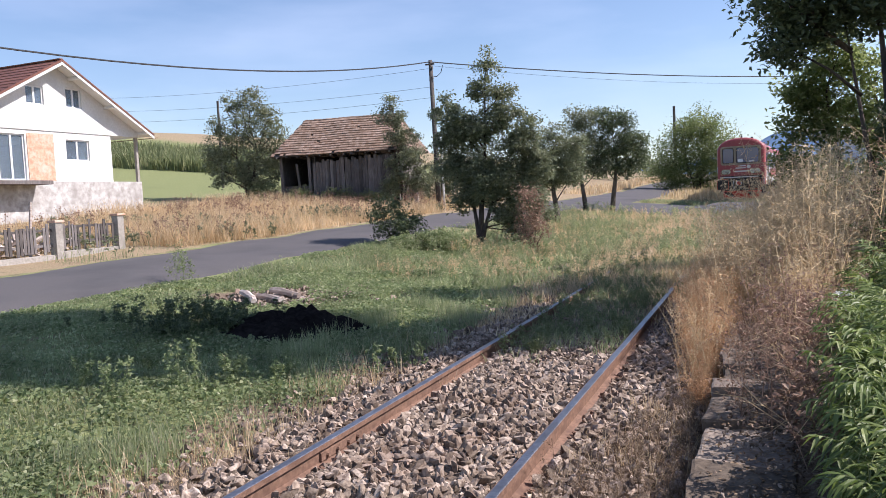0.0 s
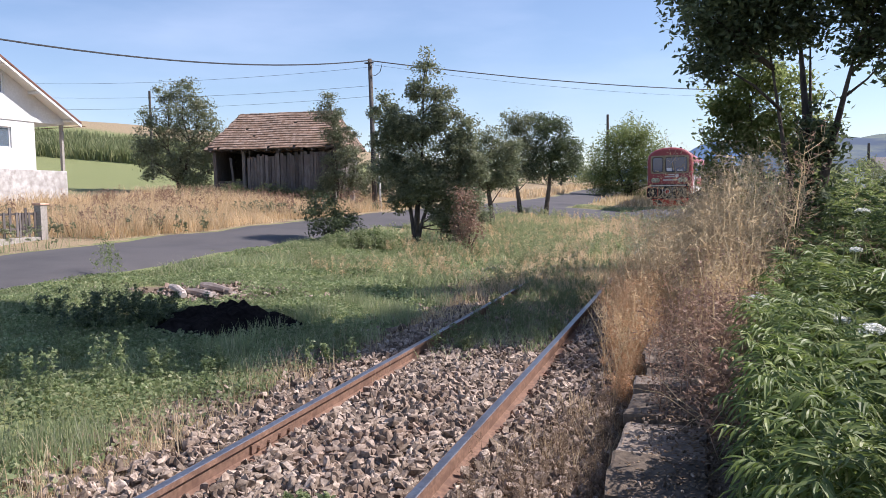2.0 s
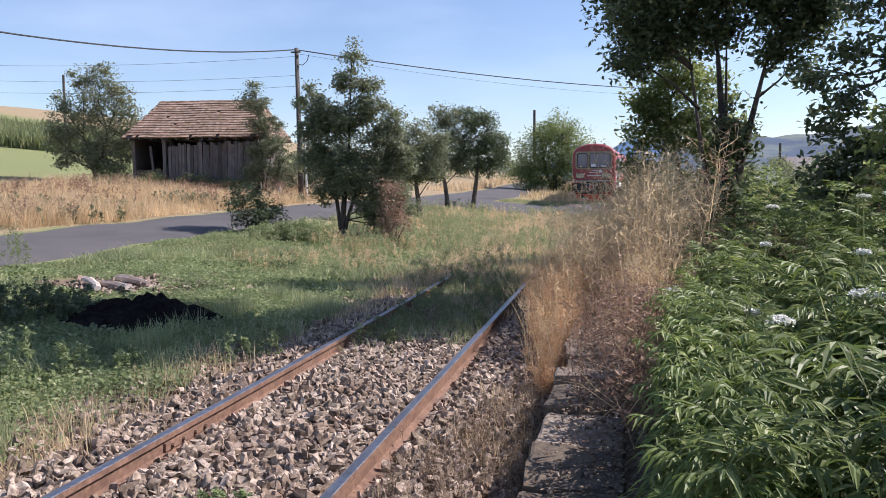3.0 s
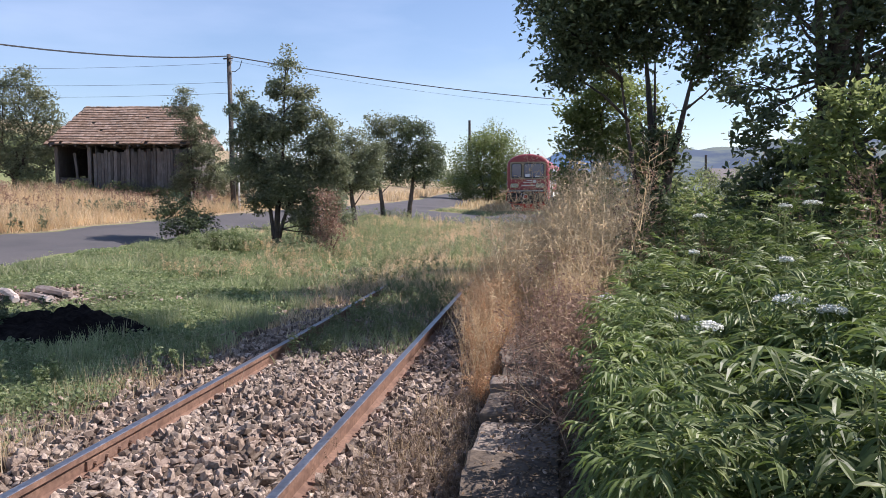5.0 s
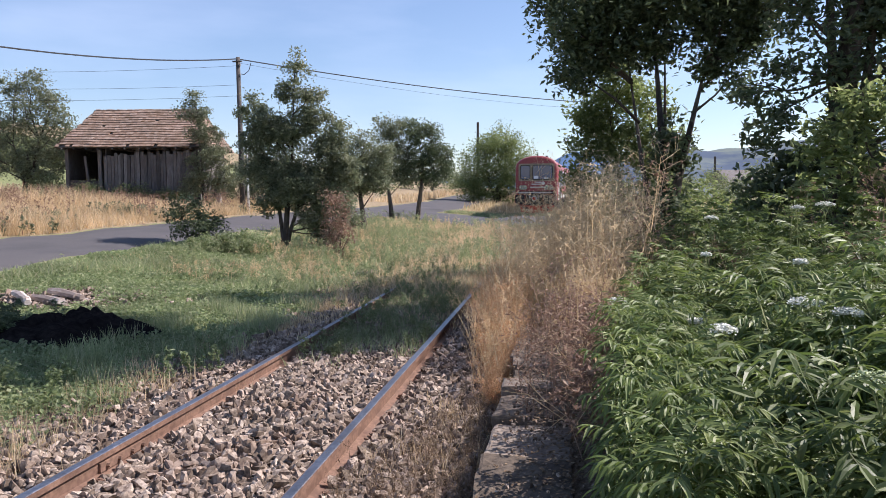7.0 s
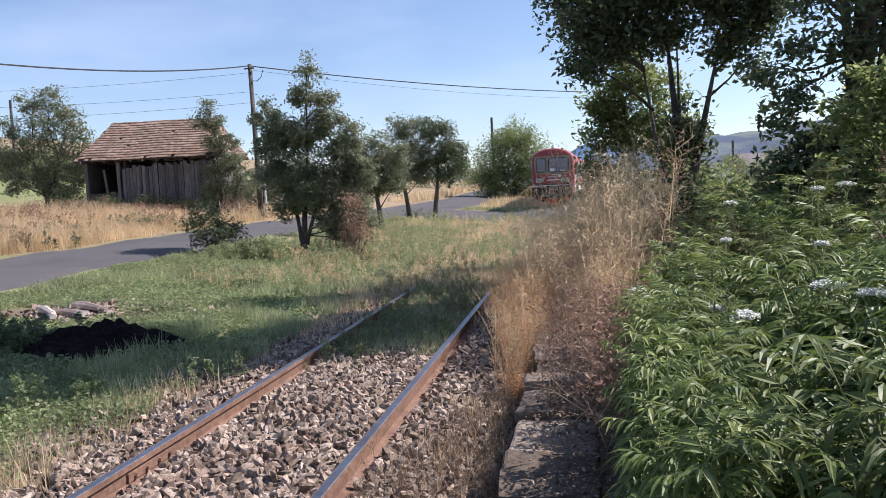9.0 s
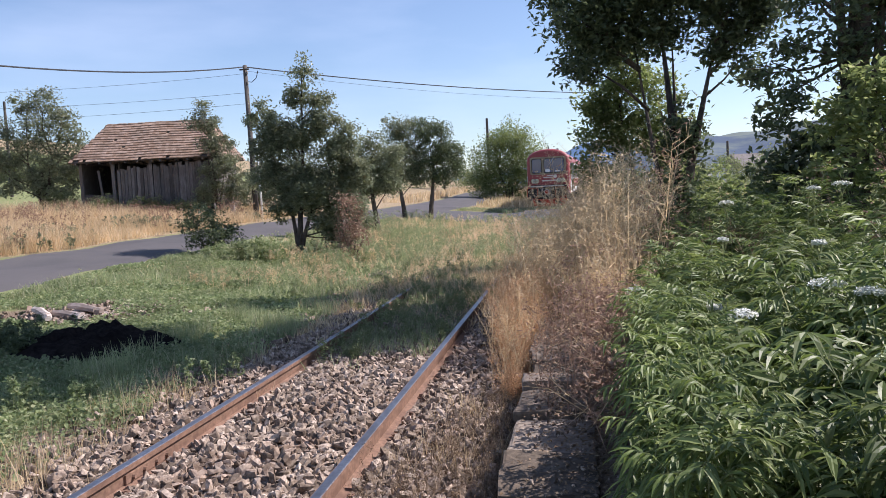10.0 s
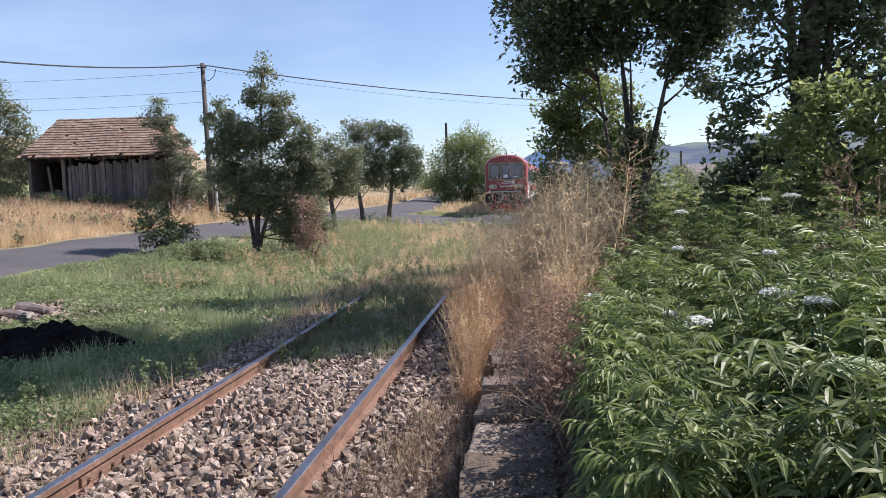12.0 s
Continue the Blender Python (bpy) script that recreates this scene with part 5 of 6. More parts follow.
def train_car(name, m, front, label):
    car = thing(name, m, label=label, category="train")
    L, w = 20.5, 1.435
    def prof(k, drop):
        return [(x * k, z if z < 1.2 else z - drop * max(0, (z - 1.2) / 2.8)) for x, z in car_profile(w, 0.95, 3.12, 3.95)]
    secs = [(0.0, prof(0.9, 0.16)), (0.05, prof(0.955, 0.07)), (0.16, prof(0.985, 0.02)), (0.36, prof(1, 0))] + [(y, prof(1, 0)) for y in (5, 10, 15)] + [(L - 0.3, prof(1, 0)), (L, prof(0.94, 0.05))]
    body = part("body", loft(secs), M_RED, car, "faded red body shell", smooth=False)
    for y in (3.2, L - 3.2):
        bogie(car, y)
    part("underframe", boxed((-1.2, 0.6, 0.72), (1.2, L - 0.5, 0.94), None, 0.02), M_BLACK, car)
    for s in (-1, 1):
        bm = plate([(0.42, 0.96), (3.4, 0.96), (3.4, 2.9), (2.6, 2.6), (1.5, 1.9), (0.8, 1.45), (0.42, 1.3)], 0.01, pose(s * (w + (0.012 if s > 0 else 0.002)), 0, 0, 0, 0, 90))
        part("white_side", bm, M_TRAINWHITE, car, "white painted cab side")
        bm = bmesh.new()
        side_panel(bm, s, 4.6, 1.9, 20.0, 3.05, w + 0.002)
        band = part("window_band", bm, M_TRAINGREY, car, "grey window band")
        bm = bmesh.new()
        side_panel(bm, s, 3.42, 0.97, 20.2, 1.3, w + 0.002)
        part("lower_stripe", bm, M_TRAINWHITE, car)
        for k in range(9):
            y = 5.2 + 1.62 * k
            win = part("side_window", plate(rounded(y, 2.02, y + 1.1, 2.92, 0.1, 3), 0.012, pose(s * (w + 0.017) + (0.012 if s > 0 else 0), 0, 0, 0, 0, 90)), M_CABGLASS, car, "dark side window")
            part("window_bar", boxed((s * (w + 0.03) - 0.008, y + 0.05, 2.6), (s * (w + 0.03) + 0.008, y + 1.05, 2.64)), M_CHROME, win)
        # No opening is cut: a dark panel stands for the shaded inside.
        door = part("doorway", boxed((s * (w + 0.004) - 0.012, 2.1, 0.98), (s * (w + 0.004) + 0.012, 3.35, 3.02), None, 0.004), M_DARK, car, "dark panel standing for the shaded inside of the open door")
        leaf = part("door_leaf", boxed((s * 1.49 - 0.02, 3.38, 1.0), (s * 1.49 + 0.02, 4.35, 3.0), None, 0.01), M_TRAINGREY, car, "folding door leaf pushed open")
        part("pane", boxed((s * 1.515 - 0.004, 3.55, 2.0), (s * 1.515 + 0.004, 4.2, 2.85)), M_CABGLASS, leaf)
        part("grab_rail", tube(bmesh.new(), [(s * 1.5, 2.0, 1.3), (s * 1.5, 2.0, 2.6)], [0.02, 0.02], 6), M_CHROME, car)
        part("step", boxed((s * 1.3 - 0.18, 2.1, 0.5), (s * 1.3 + 0.18, 3.3, 0.55), None, 0.01), M_BLACK, car)
        part("louvre", boxed((s * (w + 0.008) - 0.012, 5.0, 1.45), (s * (w + 0.008) + 0.012, 5.7, 1.75), None, 0.004), M_BLACK, car)
        cw = part("cab_window", plate(rounded(0.95, 2.05, 1.5, 2.95, 0.08, 3), 0.012, pose(s * (w + 0.014) + (0.012 if s > 0 else 0), 0, 0, 0, 0, 90)), M_CABGLASS, car)
    part("roof_vent", boxed((-0.4, 9.0, 3.9), (0.4, 10.6, 4.12), None, 0.06), M_TRAINGREY, car)
    part("exhaust", tube(bmesh.new(), [(0.3, 7.0, 3.85), (0.3, 7.0, 4.2)], [0.09, 0.08], 8), M_BLACK, car)
    if not front:
        return car
    def face_m(y):
        return Matrix.Translation((0, y, 0))
    part("window_surround", plate(rounded(-1.2, 2.24, 1.2, 3.42, 0.14), 0.05, face_m(-0.012)), M_BEIGE, car, "beige panel round the windscreens")
    for x0, x1 in ((-1.05, -0.45), (-0.23, 1.05)):
        g = part("gasket", ring_plate(rounded(x0 - 0.045, 2.33, x1 + 0.045, 3.34 - 0.02, 0.13), rounded(x0, 2.375, x1, 3.275, 0.1), 0.03, face_m(-0.03)), M_BLACK, car, "black rubber gasket")
        part("windscreen", plate(rounded(x0 + 0.002, 2.377, x1 - 0.002, 3.273, 0.1), 0.01, face_m(-0.022)), M_CABGLASS, g, "dark windscreen with the sky reflection painted blue")
    part("paper", boxed((-0.18, -0.027, 2.4), (0.13, -0.0235, 2.6)), M_PAPER, car)
    part("paper", boxed((0.48, -0.027, 2.4), (0.8, -0.0235, 2.48)), M_PAPER, car)
    wip = part("wiper", tube(bmesh.new(), [(0.42, -0.05, 3.36), (0.18, -0.06, 3.0), (0.0, -0.06, 2.82)], [0.02, 0.014, 0.012], 6), M_CHROME, car)
    part("blade", boxed((-0.02, -0.055, 2.55), (0.0, -0.04, 3.1), pose(0.01, 0, 0, 0, 4, 0)), M_BLACK, wip)
    for x0, x1, order in ((-1.17, -0.61, 1), (0.51, 1.14, -1)):
        lp = part("lamp_plate", plate(rounded(x0, 1.66, x1, 1.98, 0.155, 6), 0.05, face_m(-0.045)), M_BEIGE, car, "beige lamp panel")
        r = 0.135
        outer, inner = (x0 + 0.165, x1 - 0.165) if order > 0 else (x1 - 0.165, x0 + 0.165)
        for x, mat, nm in ((outer, M_LENS, "headlight"), (inner, M_REDLENS, "tail_light")):
            part(nm, tube(bmesh.new(), [(x, -0.04, 1.82), (x, -0.1, 1.82), (x, -0.1, 1.82), (x, -0.085, 1.82)], [r, r, r * 0.82, r * 0.8], 18), M_CHROME, lp)
            part("lens", tube(bmesh.new(), [(x, -0.08, 1.82), (x, -0.095, 1.82)], [r * 0.78, r * 0.6], 16), mat, lp)
    # lettering and emblem as plain bars
    for x0, x1, z0, z1 in ((-0.08, 0.3, 2.13, 2.2), (-0.32, 0.3, 2.0, 2.07), (-0.42, 0.5, 1.79, 1.87)):
        part("lettering_bar", boxed((x0, -0.012, z0), (x1, -0.003, z1)), M_TRAINWHITE, car)
    part("emblem", tube(bmesh.new(), [(0.46, -0.003, 2.1), (0.46, -0.012, 2.1)], [0.12, 0.12], 18), M_TRAINWHITE, car)
    part("front_apron", boxed((-1.22, -0.02, 0.62), (1.22, 0.25, 1.56), None, 0.03), M_BLACK, car, "sooty black buffer beam")
    part("white_bar", boxed((-1.25, -0.12, 1.44), (1.02, -0.08, 1.49), None, 0.01), M_WHITE, car)
    for x0, x1 in ((-1.37, -0.72), (0.5, 1.14)):
        bf = part("buffer", plate(rounded(x0, 0.72, x1, 1.36, 0.12), 0.05, face_m(-0.62)), M_BLACK, car, "black rectangular buffer plate")
        part("orange_edge", ring_plate(rounded(x0 - 0.02, 0.7, x1 + 0.02, 1.38, 0.13), rounded(x0, 0.72, x1, 1.36, 0.12), 0.05, face_m(-0.615)), M_ORANGE, bf)
        part("shaft", tube(bmesh.new(), [((x0 + x1) / 2, -0.57, 1.04), ((x0 + x1) / 2, 0.0, 1.04)], [0.12, 0.16], 12), M_BLACK, bf)
    disc = part("tail_disc", tube(bmesh.new(), [(-0.12, -0.3, 1.08), (-0.12, -0.34, 1.08)], [0.17, 0.17], 20), M_WHITE, car, "white-rimmed red tail disc")
    part("red_face", tube(bmesh.new(), [(-0.12, -0.338, 1.08), (-0.12, -0.35, 1.08)], [0.125, 0.125], 20), M_REDLENS, disc)
    part("coupling", boxed((-0.22, -0.4, 0.72), (0.02, 0.0, 0.95), None, 0.04), M_BLACK, car)
    for x in (-0.42, 0.17):
        part("brake_hose", tube(bmesh.new(), [(x, -0.05, 1.3), (x - 0.02, -0.2, 1.15), (x, -0.22, 0.85), (x + 0.05, -0.12, 0.7)], [0.03] * 4, 7), M_TRAINGREY, car, smooth=True)
    part("loop_cable", tube(bmesh.new(), [(-0.9, -0.05, 0.8), (-1.0, -0.15, 0.45), (-0.85, -0.18, 0.28), (-0.65, -0.15, 0.45), (-0.6, -0.05, 0.7)], [0.03] * 5, 7), M_BLACK, car, smooth=True)
    bm = plate([(-1.1, 0.62), (-1.0, 0.2), (-0.6, 0.14), (0.6, 0.14), (1.1, 0.2), (1.2, 0.62)], 0.04, pose(0, -0.25, 0, 12, 0, 0))
    pl = part("snow_plough", bm, M_PLOUGH, car, "red snow plough plate")
    for x in (-0.75, 0.55):
        part("black_chevron", plate([(x - 0.25, 0.56), (x + 0.15, 0.56), (x + 0.38, 0.26), (x + 0.02, 0.26)], 0.006, pose(0, -0.258, 0, 12, 0, 0)), M_BLACK, pl)
    for s in (-1, 1):
        part("front_handle", tube(bmesh.new(), [(s * 1.36, 0.1, 1.75), (s * 1.4, 0.06, 1.8), (s * 1.4, 0.06, 2.1), (s * 1.36, 0.1, 2.15)], [0.022] * 4, 7), M_TRAINWHITE, car)
    part("horn", tube(bmesh.new(), [(0.05, 0.6, 3.9), (0.05, 0.6, 4.08)], [0.05, 0.03], 8), M_BLACK, car)
    part("corner_white", plate([(-1.36, 0.96), (-1.24, 0.96), (-1.24, 1.32), (-1.36, 1.42)], 0.02, face_m(0.01)), M_TRAINWHITE, car)
    part("corner_white", plate([(1.24, 0.96), (1.36, 0.96), (1.36, 1.42), (1.24, 1.32)], 0.02, face_m(0.01)), M_TRAINWHITE, car)
    return car


def build_train():
    grade = math.degrees(math.atan(0.0185))
    y = 52.0
    for k, (nm, label) in enumerate((("railcar", "faded red and white diesel railcar with dark windscreens"), ("trailer_car", "red and white trailer car coupled behind the railcar"))):
        yy = y + 21.4 * k
        a = float(rail_x(yy + 19)) - float(rail_x(yy))
        m = Matrix.Translation((float(rail_x(yy)), yy, float(rail_z(yy)))) @ pose(0, 0, 0, grade, 0, -math.degrees(math.atan2(a, 19)))
        train_car(nm, m, k == 0, label)


build_train()


# ---- distance ----
def build_hills():
    def hill(name, x0, x1, y, h_of, mat, label, n=80):
        xs = np.linspace(x0, x1, n)
        rows = []
        for j in range(14):
            t = j / 13
            rows.append(np.stack([xs, np.full(n, y) + 500 * t, 6 + h_of(xs) * math.sin(t * math.pi / 2) * (1 + 0.05 * np.sin(xs * 0.02 + j))], 1))
        v = np.concatenate(rows)
        i = (np.arange(13)[:, None] * n + np.arange(n - 1)[None]).reshape(-1, 1)
        tagged(mesh_np(name, v, i + (0, 1, n + 1, n), mat, smooth=True), label, "hill", kind="structure")
    # Distance haze sits in these blue-grey tones; both hills also glow.
    near = haze_material("far_hillside_haze", (0.07, 0.09, 0.125), (0.125, 0.148, 0.14), 0.5)
    far = haze_material("far_hill_haze", (0.06, 0.1, 0.17), (0.08, 0.125, 0.19), 0.8)
    hill("backdrop_hill", -420, 420, 1400, lambda x: 60 + 18 * np.sin(x * 0.006 + 0.4) + 35 * np.exp(-((x - 60) / 110) ** 2) + 3 * np.sin(x * 0.045), far, "far wooded ridge painted haze-blue")
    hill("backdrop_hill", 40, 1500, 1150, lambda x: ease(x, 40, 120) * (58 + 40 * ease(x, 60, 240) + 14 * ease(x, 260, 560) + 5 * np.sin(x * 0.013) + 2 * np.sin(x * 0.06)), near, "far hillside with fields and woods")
    # village houses beyond the trees
    for x, y, rz in ((36, 150, 20),):
        z = float(land_z(x, y))
        hs = thing("far_house", pose(x, y, z, 0, 0, rz), label="far low house with a brown tiled roof", category="house")
        part("wall", boxed((-4, -3, -0.5), (4, 3, 2.8), None, 0.02), M_RENDER_WALL, hs)
        part("roof", plate([(-3.5, 2.75), (3.5, 2.75), (0, 5.2)], 9.0, pose(4.5, 0, 0, 0, 0, 90)), M_OLDWOOD, hs)
        for k in (-2.2, 1.2):
            part("window", boxed((k, -3.03, 1.0), (k + 1.0, -3.002, 2.1), None, 0.01), M_CABGLASS, hs)


build_hills()


# ---- grass and weeds ----
def patch(x, y, s, k):
    """Smooth patchiness, 0 to 1."""
    a = np.sin(x * s + 1.7 * np.sin(y * s * 0.7 + k)) * np.sin(y * s * 1.1 + 1.3 * np.sin(x * s * 0.8 + 2 * k)) + 0.5 * np.sin(x * s * 2.3 + k) * np.sin(y * s * 2.7 - k)
    return np.clip(0.5 + 0.45 * a, 0, 1)


def sown(n, x0, x1, y0, y1, keep, near=1.0):
    """Root points in a stretch of the plan; x is counted from the track's centre line."""
    y = y0 + (y1 - y0) * rng.random(n) ** near
    u = rng.uniform(x0, x1, n)
    x = u + rail_x(y)
    ok = (rng.random(n) < keep(u, x, y)) & ~on_crossing(x, y)
    return x[ok], y[ok]


def rooted(x, y, z=None):
    return np.stack([x, y, land_z(x, y) if z is None else z], 1)


def stuff(name, pieces, material, label, category):
    v, f = joined(*pieces)
    return tagged(mesh_np(name, v, f, material), label, category, kind="stuff")


def build_grass():
    def off_road(x, y, a=2.6):
        return np.abs(x - road_x(y)) > a
    def no_heap(x, y):
        return ((x + 4.35) / 1.15) ** 2 + ((y - 9.35 - 0.25 * (x + 4.35)) / 0.95) ** 2 > 0.85
    def no_logs(x, y):
        return ((x + 7.0) / 1.5) ** 2 + ((y - 11.9) / 0.85) ** 2 > 0.35 + 1.0 * patch(x, y, 1.8, 9)
    def bare(u, y):
        return 1 - 0.85 * np.exp(-(((u + 1.8) / 0.8) ** 2 + ((y - 15.3) / 2.4) ** 2))
    # short green turf between line and road
    x, y = sown(230000, -11.5, -1.5, -5.0, 27, lambda u, x, y: (x > road_x(y) + 2.4) * no_heap(x, y) * no_logs(x, y) * ease(-u, 1.5, 2.5) * (0.15 + 0.85 * ease(patch(x, y, 0.9, 1), 0.25, 0.6)) * (1 - 0.6 * ease(y, 13, 22)) * bare(u, y), 1.25)
    h = (0.05 + 0.08 * patch(x, y, 0.6, 3)) * (1 - 0.35 * ease(y, 6, 10))
    g1 = blades(rooted(x, y), h, 0.009 + 0.0007 * y, 0.6)
    # taller tufts near the ballast edge
    x, y = sown(16000, -3.6, -1.7, 2.0, 14, lambda u, x, y: ease(patch(x, y, 1.7, 5), 0.55, 0.8))
    g2 = blades(rooted(x, y), 0.26, 0.008, 0.5)
    # green growth in the track
    x, y = sown(7000, -0.66, 0.72, 6.8, 17, lambda u, x, y: ease(y + 1.5 * patch(x, y, 2, 2), 8.3, 10.2) * ease(patch(x, y, 2.4, 7), 0.2, 0.5))
    g3 = blades(rooted(x, y), 0.17 + 0.1 * patch(x, y, 1.5, 4), 0.011, 0.7)
    x, y = sown(2200, -0.6, 0.66, 7.4, 9.9, lambda u, x, y: ease(y + 0.8 * patch(x, y, 3, 2), 8.1, 8.8) * ease(patch(x, y, 3.4, 1), 0.3, 0.55))
    g3b = blades(rooted(x, y), 0.2, 0.01, 0.8)
    x, y = sown(130000, -9.5, 3.0, 14, 55, lambda u, x, y: off_road(x, y, 2.5) * (x > road_x(y)) * bare(u, y) * ease(patch(x, y, 0.5, 9), 0.3, 0.7))
    g4 = blades(rooted(x, y), 0.17 + 0.12 * patch(x, y, 0.8, 12), 0.02, 1.0)
    x, y = sown(9000, 3.0, 10, 3, 30, lambda u, x, y: 0.8 + 0 * u)
    g5 = blades(rooted(x, y), 0.4, 0.03, 0.5)
    x, y = sown(9000, -22, -14.5, 4, 44, lambda u, x, y: (x < road_x(y) - 2.5) * ease(patch(x, y, 0.7, 2), 0.6, 0.8))
    g6 = blades(rooted(x, y), 0.45, 0.014, 0.8)
    stuff("green_grass", [g1, g2, g3, g3b, g4, g5, g6], M_GRASS, "short uneven green grass and clover", "grass")
    # broad low herbs in the turf
    x, y = sown(270000, -11.5, -1.7, -2.0, 25, lambda u, x, y: (x > road_x(y) + 2.45) * no_heap(x, y) * no_logs(x, y) * ease(-u, 1.5, 2.3) * (0.2 + 0.8 * ease(patch(x, y, 1.3, 11), 0.25, 0.6)) * bare(u, y), 1.3)
    p = rooted(x, y)
    p[:, 2] += rng.uniform(0.015, 0.05 + 0.09 * patch(x, y, 0.8, 6), len(p))
    size = 0.03 + 0.03 * patch(x, y, 1.9, 2) + 0.0014 * y
    stuff("low_herbs", [leaves(p, size, size * 0.75, 0.7)], M_HERB, "low broad-leaved herbs and clover in the grass", "herbs")

    # dry grass
    d = []
    x, y = sown(6000, -2.2, -1.3, 1.5, 9, lambda u, x, y: ease(patch(x, y, 1.2, 4), 0.3, 0.6))
    d.append(blades(rooted(x, y), 0.07, 0.006, 1.0))
    x, y = sown(1000, 0.9, 1.75, 2.2, 6.2, lambda u, x, y: ease(u, 0.8, 1.25) * ease(patch(x, y, 2.2, 1), 0.35, 0.7))
    d.append(blades(rooted(x, y), 0.2, 0.005, 0.7))
    x, y = sown(1500, 1.35, 2.0, 6.4, 11, lambda u, x, y: ease(u - 0.12 * (7 - y), 1.35, 1.6) * (u < 1.83) * ease(patch(x, y, 2.6, 3), 0.2, 0.6))
    d.append(blades(rooted(x, y), 0.42 + 0.4 * ease(y, 6.3, 7.4), 0.0055, 0.55))
    x, y = sown(2600, -2.5, -1.35, 2.0, 16, lambda u, x, y: ease(patch(x, y, 1.9, 8), 0.5, 0.75))
    d.append(blades(rooted(x, y), 0.25, 0.007, 0.6))
    x, y = sown(700, -0.95, -0.6, 2.5, 6.5, lambda u, x, y: ease(patch(x, y, 3.1, 8), 0.72, 0.85))
    d.append(blades(rooted(x, y), 0.22, 0.005, 0.7))
    x, y = sown(36000, -1.7, 1.5, 7.2, 32, lambda u, x, y: ease(y + 2 * patch(x, y, 1.2, 6), 8.5, 13.5) * (0.2 + 0.8 * ease(patch(x, y, 1.6, 3), 0.25, 0.6)) * (1 - 0.7 * (np.abs(np.abs(u) - 0.75) < 0.08) * (y < 12)) * bare(u, y))
    d.append(blades(rooted(x, y), 0.16 + 0.18 * ease(y, 11, 14), 0.012, 0.8))
    x, y = sown(46000, -9.0, 2.5, 15, 62, lambda u, x, y: off_road(x, y, 2.5) * (x > road_x(y)) * ease(y, 14, 22) * bare(u, y) * ease(patch(x, y, 0.55, 4), 0.25, 0.6), 1.2)
    d.append(blades(rooted(x, y), 0.15, 0.018, 1.2))
    x, y = sown(90000, -27, -14, 6, 47, lambda u, x, y: (x < road_x(y) - 2.7) * (x > -29) * (0.35 + 0.65 * ease(patch(x, y, 0.5, 5), 0.2, 0.5)) * ((x < -18.5) | (y > 19.2) | (y < 8)))
    d.append(blades(rooted(x, y), 0.36 + 0.52 * patch(x, y, 0.35, 2), 0.018, 0.85))
    x, y = sown(22000, 2.0, 6, 8, 45, lambda u, x, y: (u < 2 + 0.14 * y) * 1.0)
    d.append(blades(rooted(x, y), 0.7, 0.016, 0.5))
    x, y = sown(30000, -14, 20, 60, 110, lambda u, x, y: off_road(x, y, 2.5) * (np.abs(u) > 1.5) * 1.0)
    d.append(blades(rooted(x, y), 0.5, 0.07, 0.5))
    stuff("dry_grass", d, M_DRY, "tall dry straw-coloured grass", "grass")


build_grass()


def weed_plants(roots, height, n_side, w, branchy=0.35, leafsize=0.02, leaf_per=2):
    """Stalks with side twigs and small hanging leaves or seed heads."""
    n = len(roots)
    H = height * rng.uniform(0.6, 1.15, n)
    lean = rng.normal(size=(n, 3)) * (0.16, 0.16, 0)
    top = roots + np.stack([lean[:, 0] * H, lean[:, 1] * H, H], 1)
    mid = (roots + top) / 2 + rng.normal(size=(n, 3)) * 0.03 * H[:, None]
    st = joined(ribbons(roots, mid, w, w * 0.8), ribbons(mid, top, w * 0.8, w * 0.3))
    k = np.repeat(np.arange(n), n_side)
    t = rng.uniform(0.25, 1.0, len(k))[:, None]
    a = np.where(t < 0.5, roots[k] + (mid[k] - roots[k]) * t * 2, mid[k] + (top[k] - mid[k]) * (2 * t - 1))
    dirs = unit(rng.normal(size=(len(k), 3)) * (1, 1, 0.35) + (0, 0, 0.75))
    b = a + dirs * (branchy * H[k] * rng.uniform(0.25, 1.0, len(k)) * (1.15 - 0.6 * t[:, 0]))[:, None]
    tw = ribbons(a, b, w * 0.5, w * 0.22)
    k2 = np.repeat(np.arange(len(k)), 2)
    t2 = rng.uniform(0.3, 1, len(k2))[:, None]
    a2 = a[k2] + (b[k2] - a[k2]) * t2
    b2 = a2 + unit(rng.normal(size=(len(k2), 3)) + (0, 0, 0.5)) * (0.12 * H[k][k2] * rng.uniform(0.3, 1, len(k2)))[:, None]
    tw2 = ribbons(a2, b2, w * 0.3, w * 0.18)
    q = np.repeat(b2, leaf_per, 0) + rng.normal(size=(len(b2) * leaf_per, 3)) * 0.012
    return joined(st, tw, tw2), leaves(q, leafsize, leafsize * 0.45)


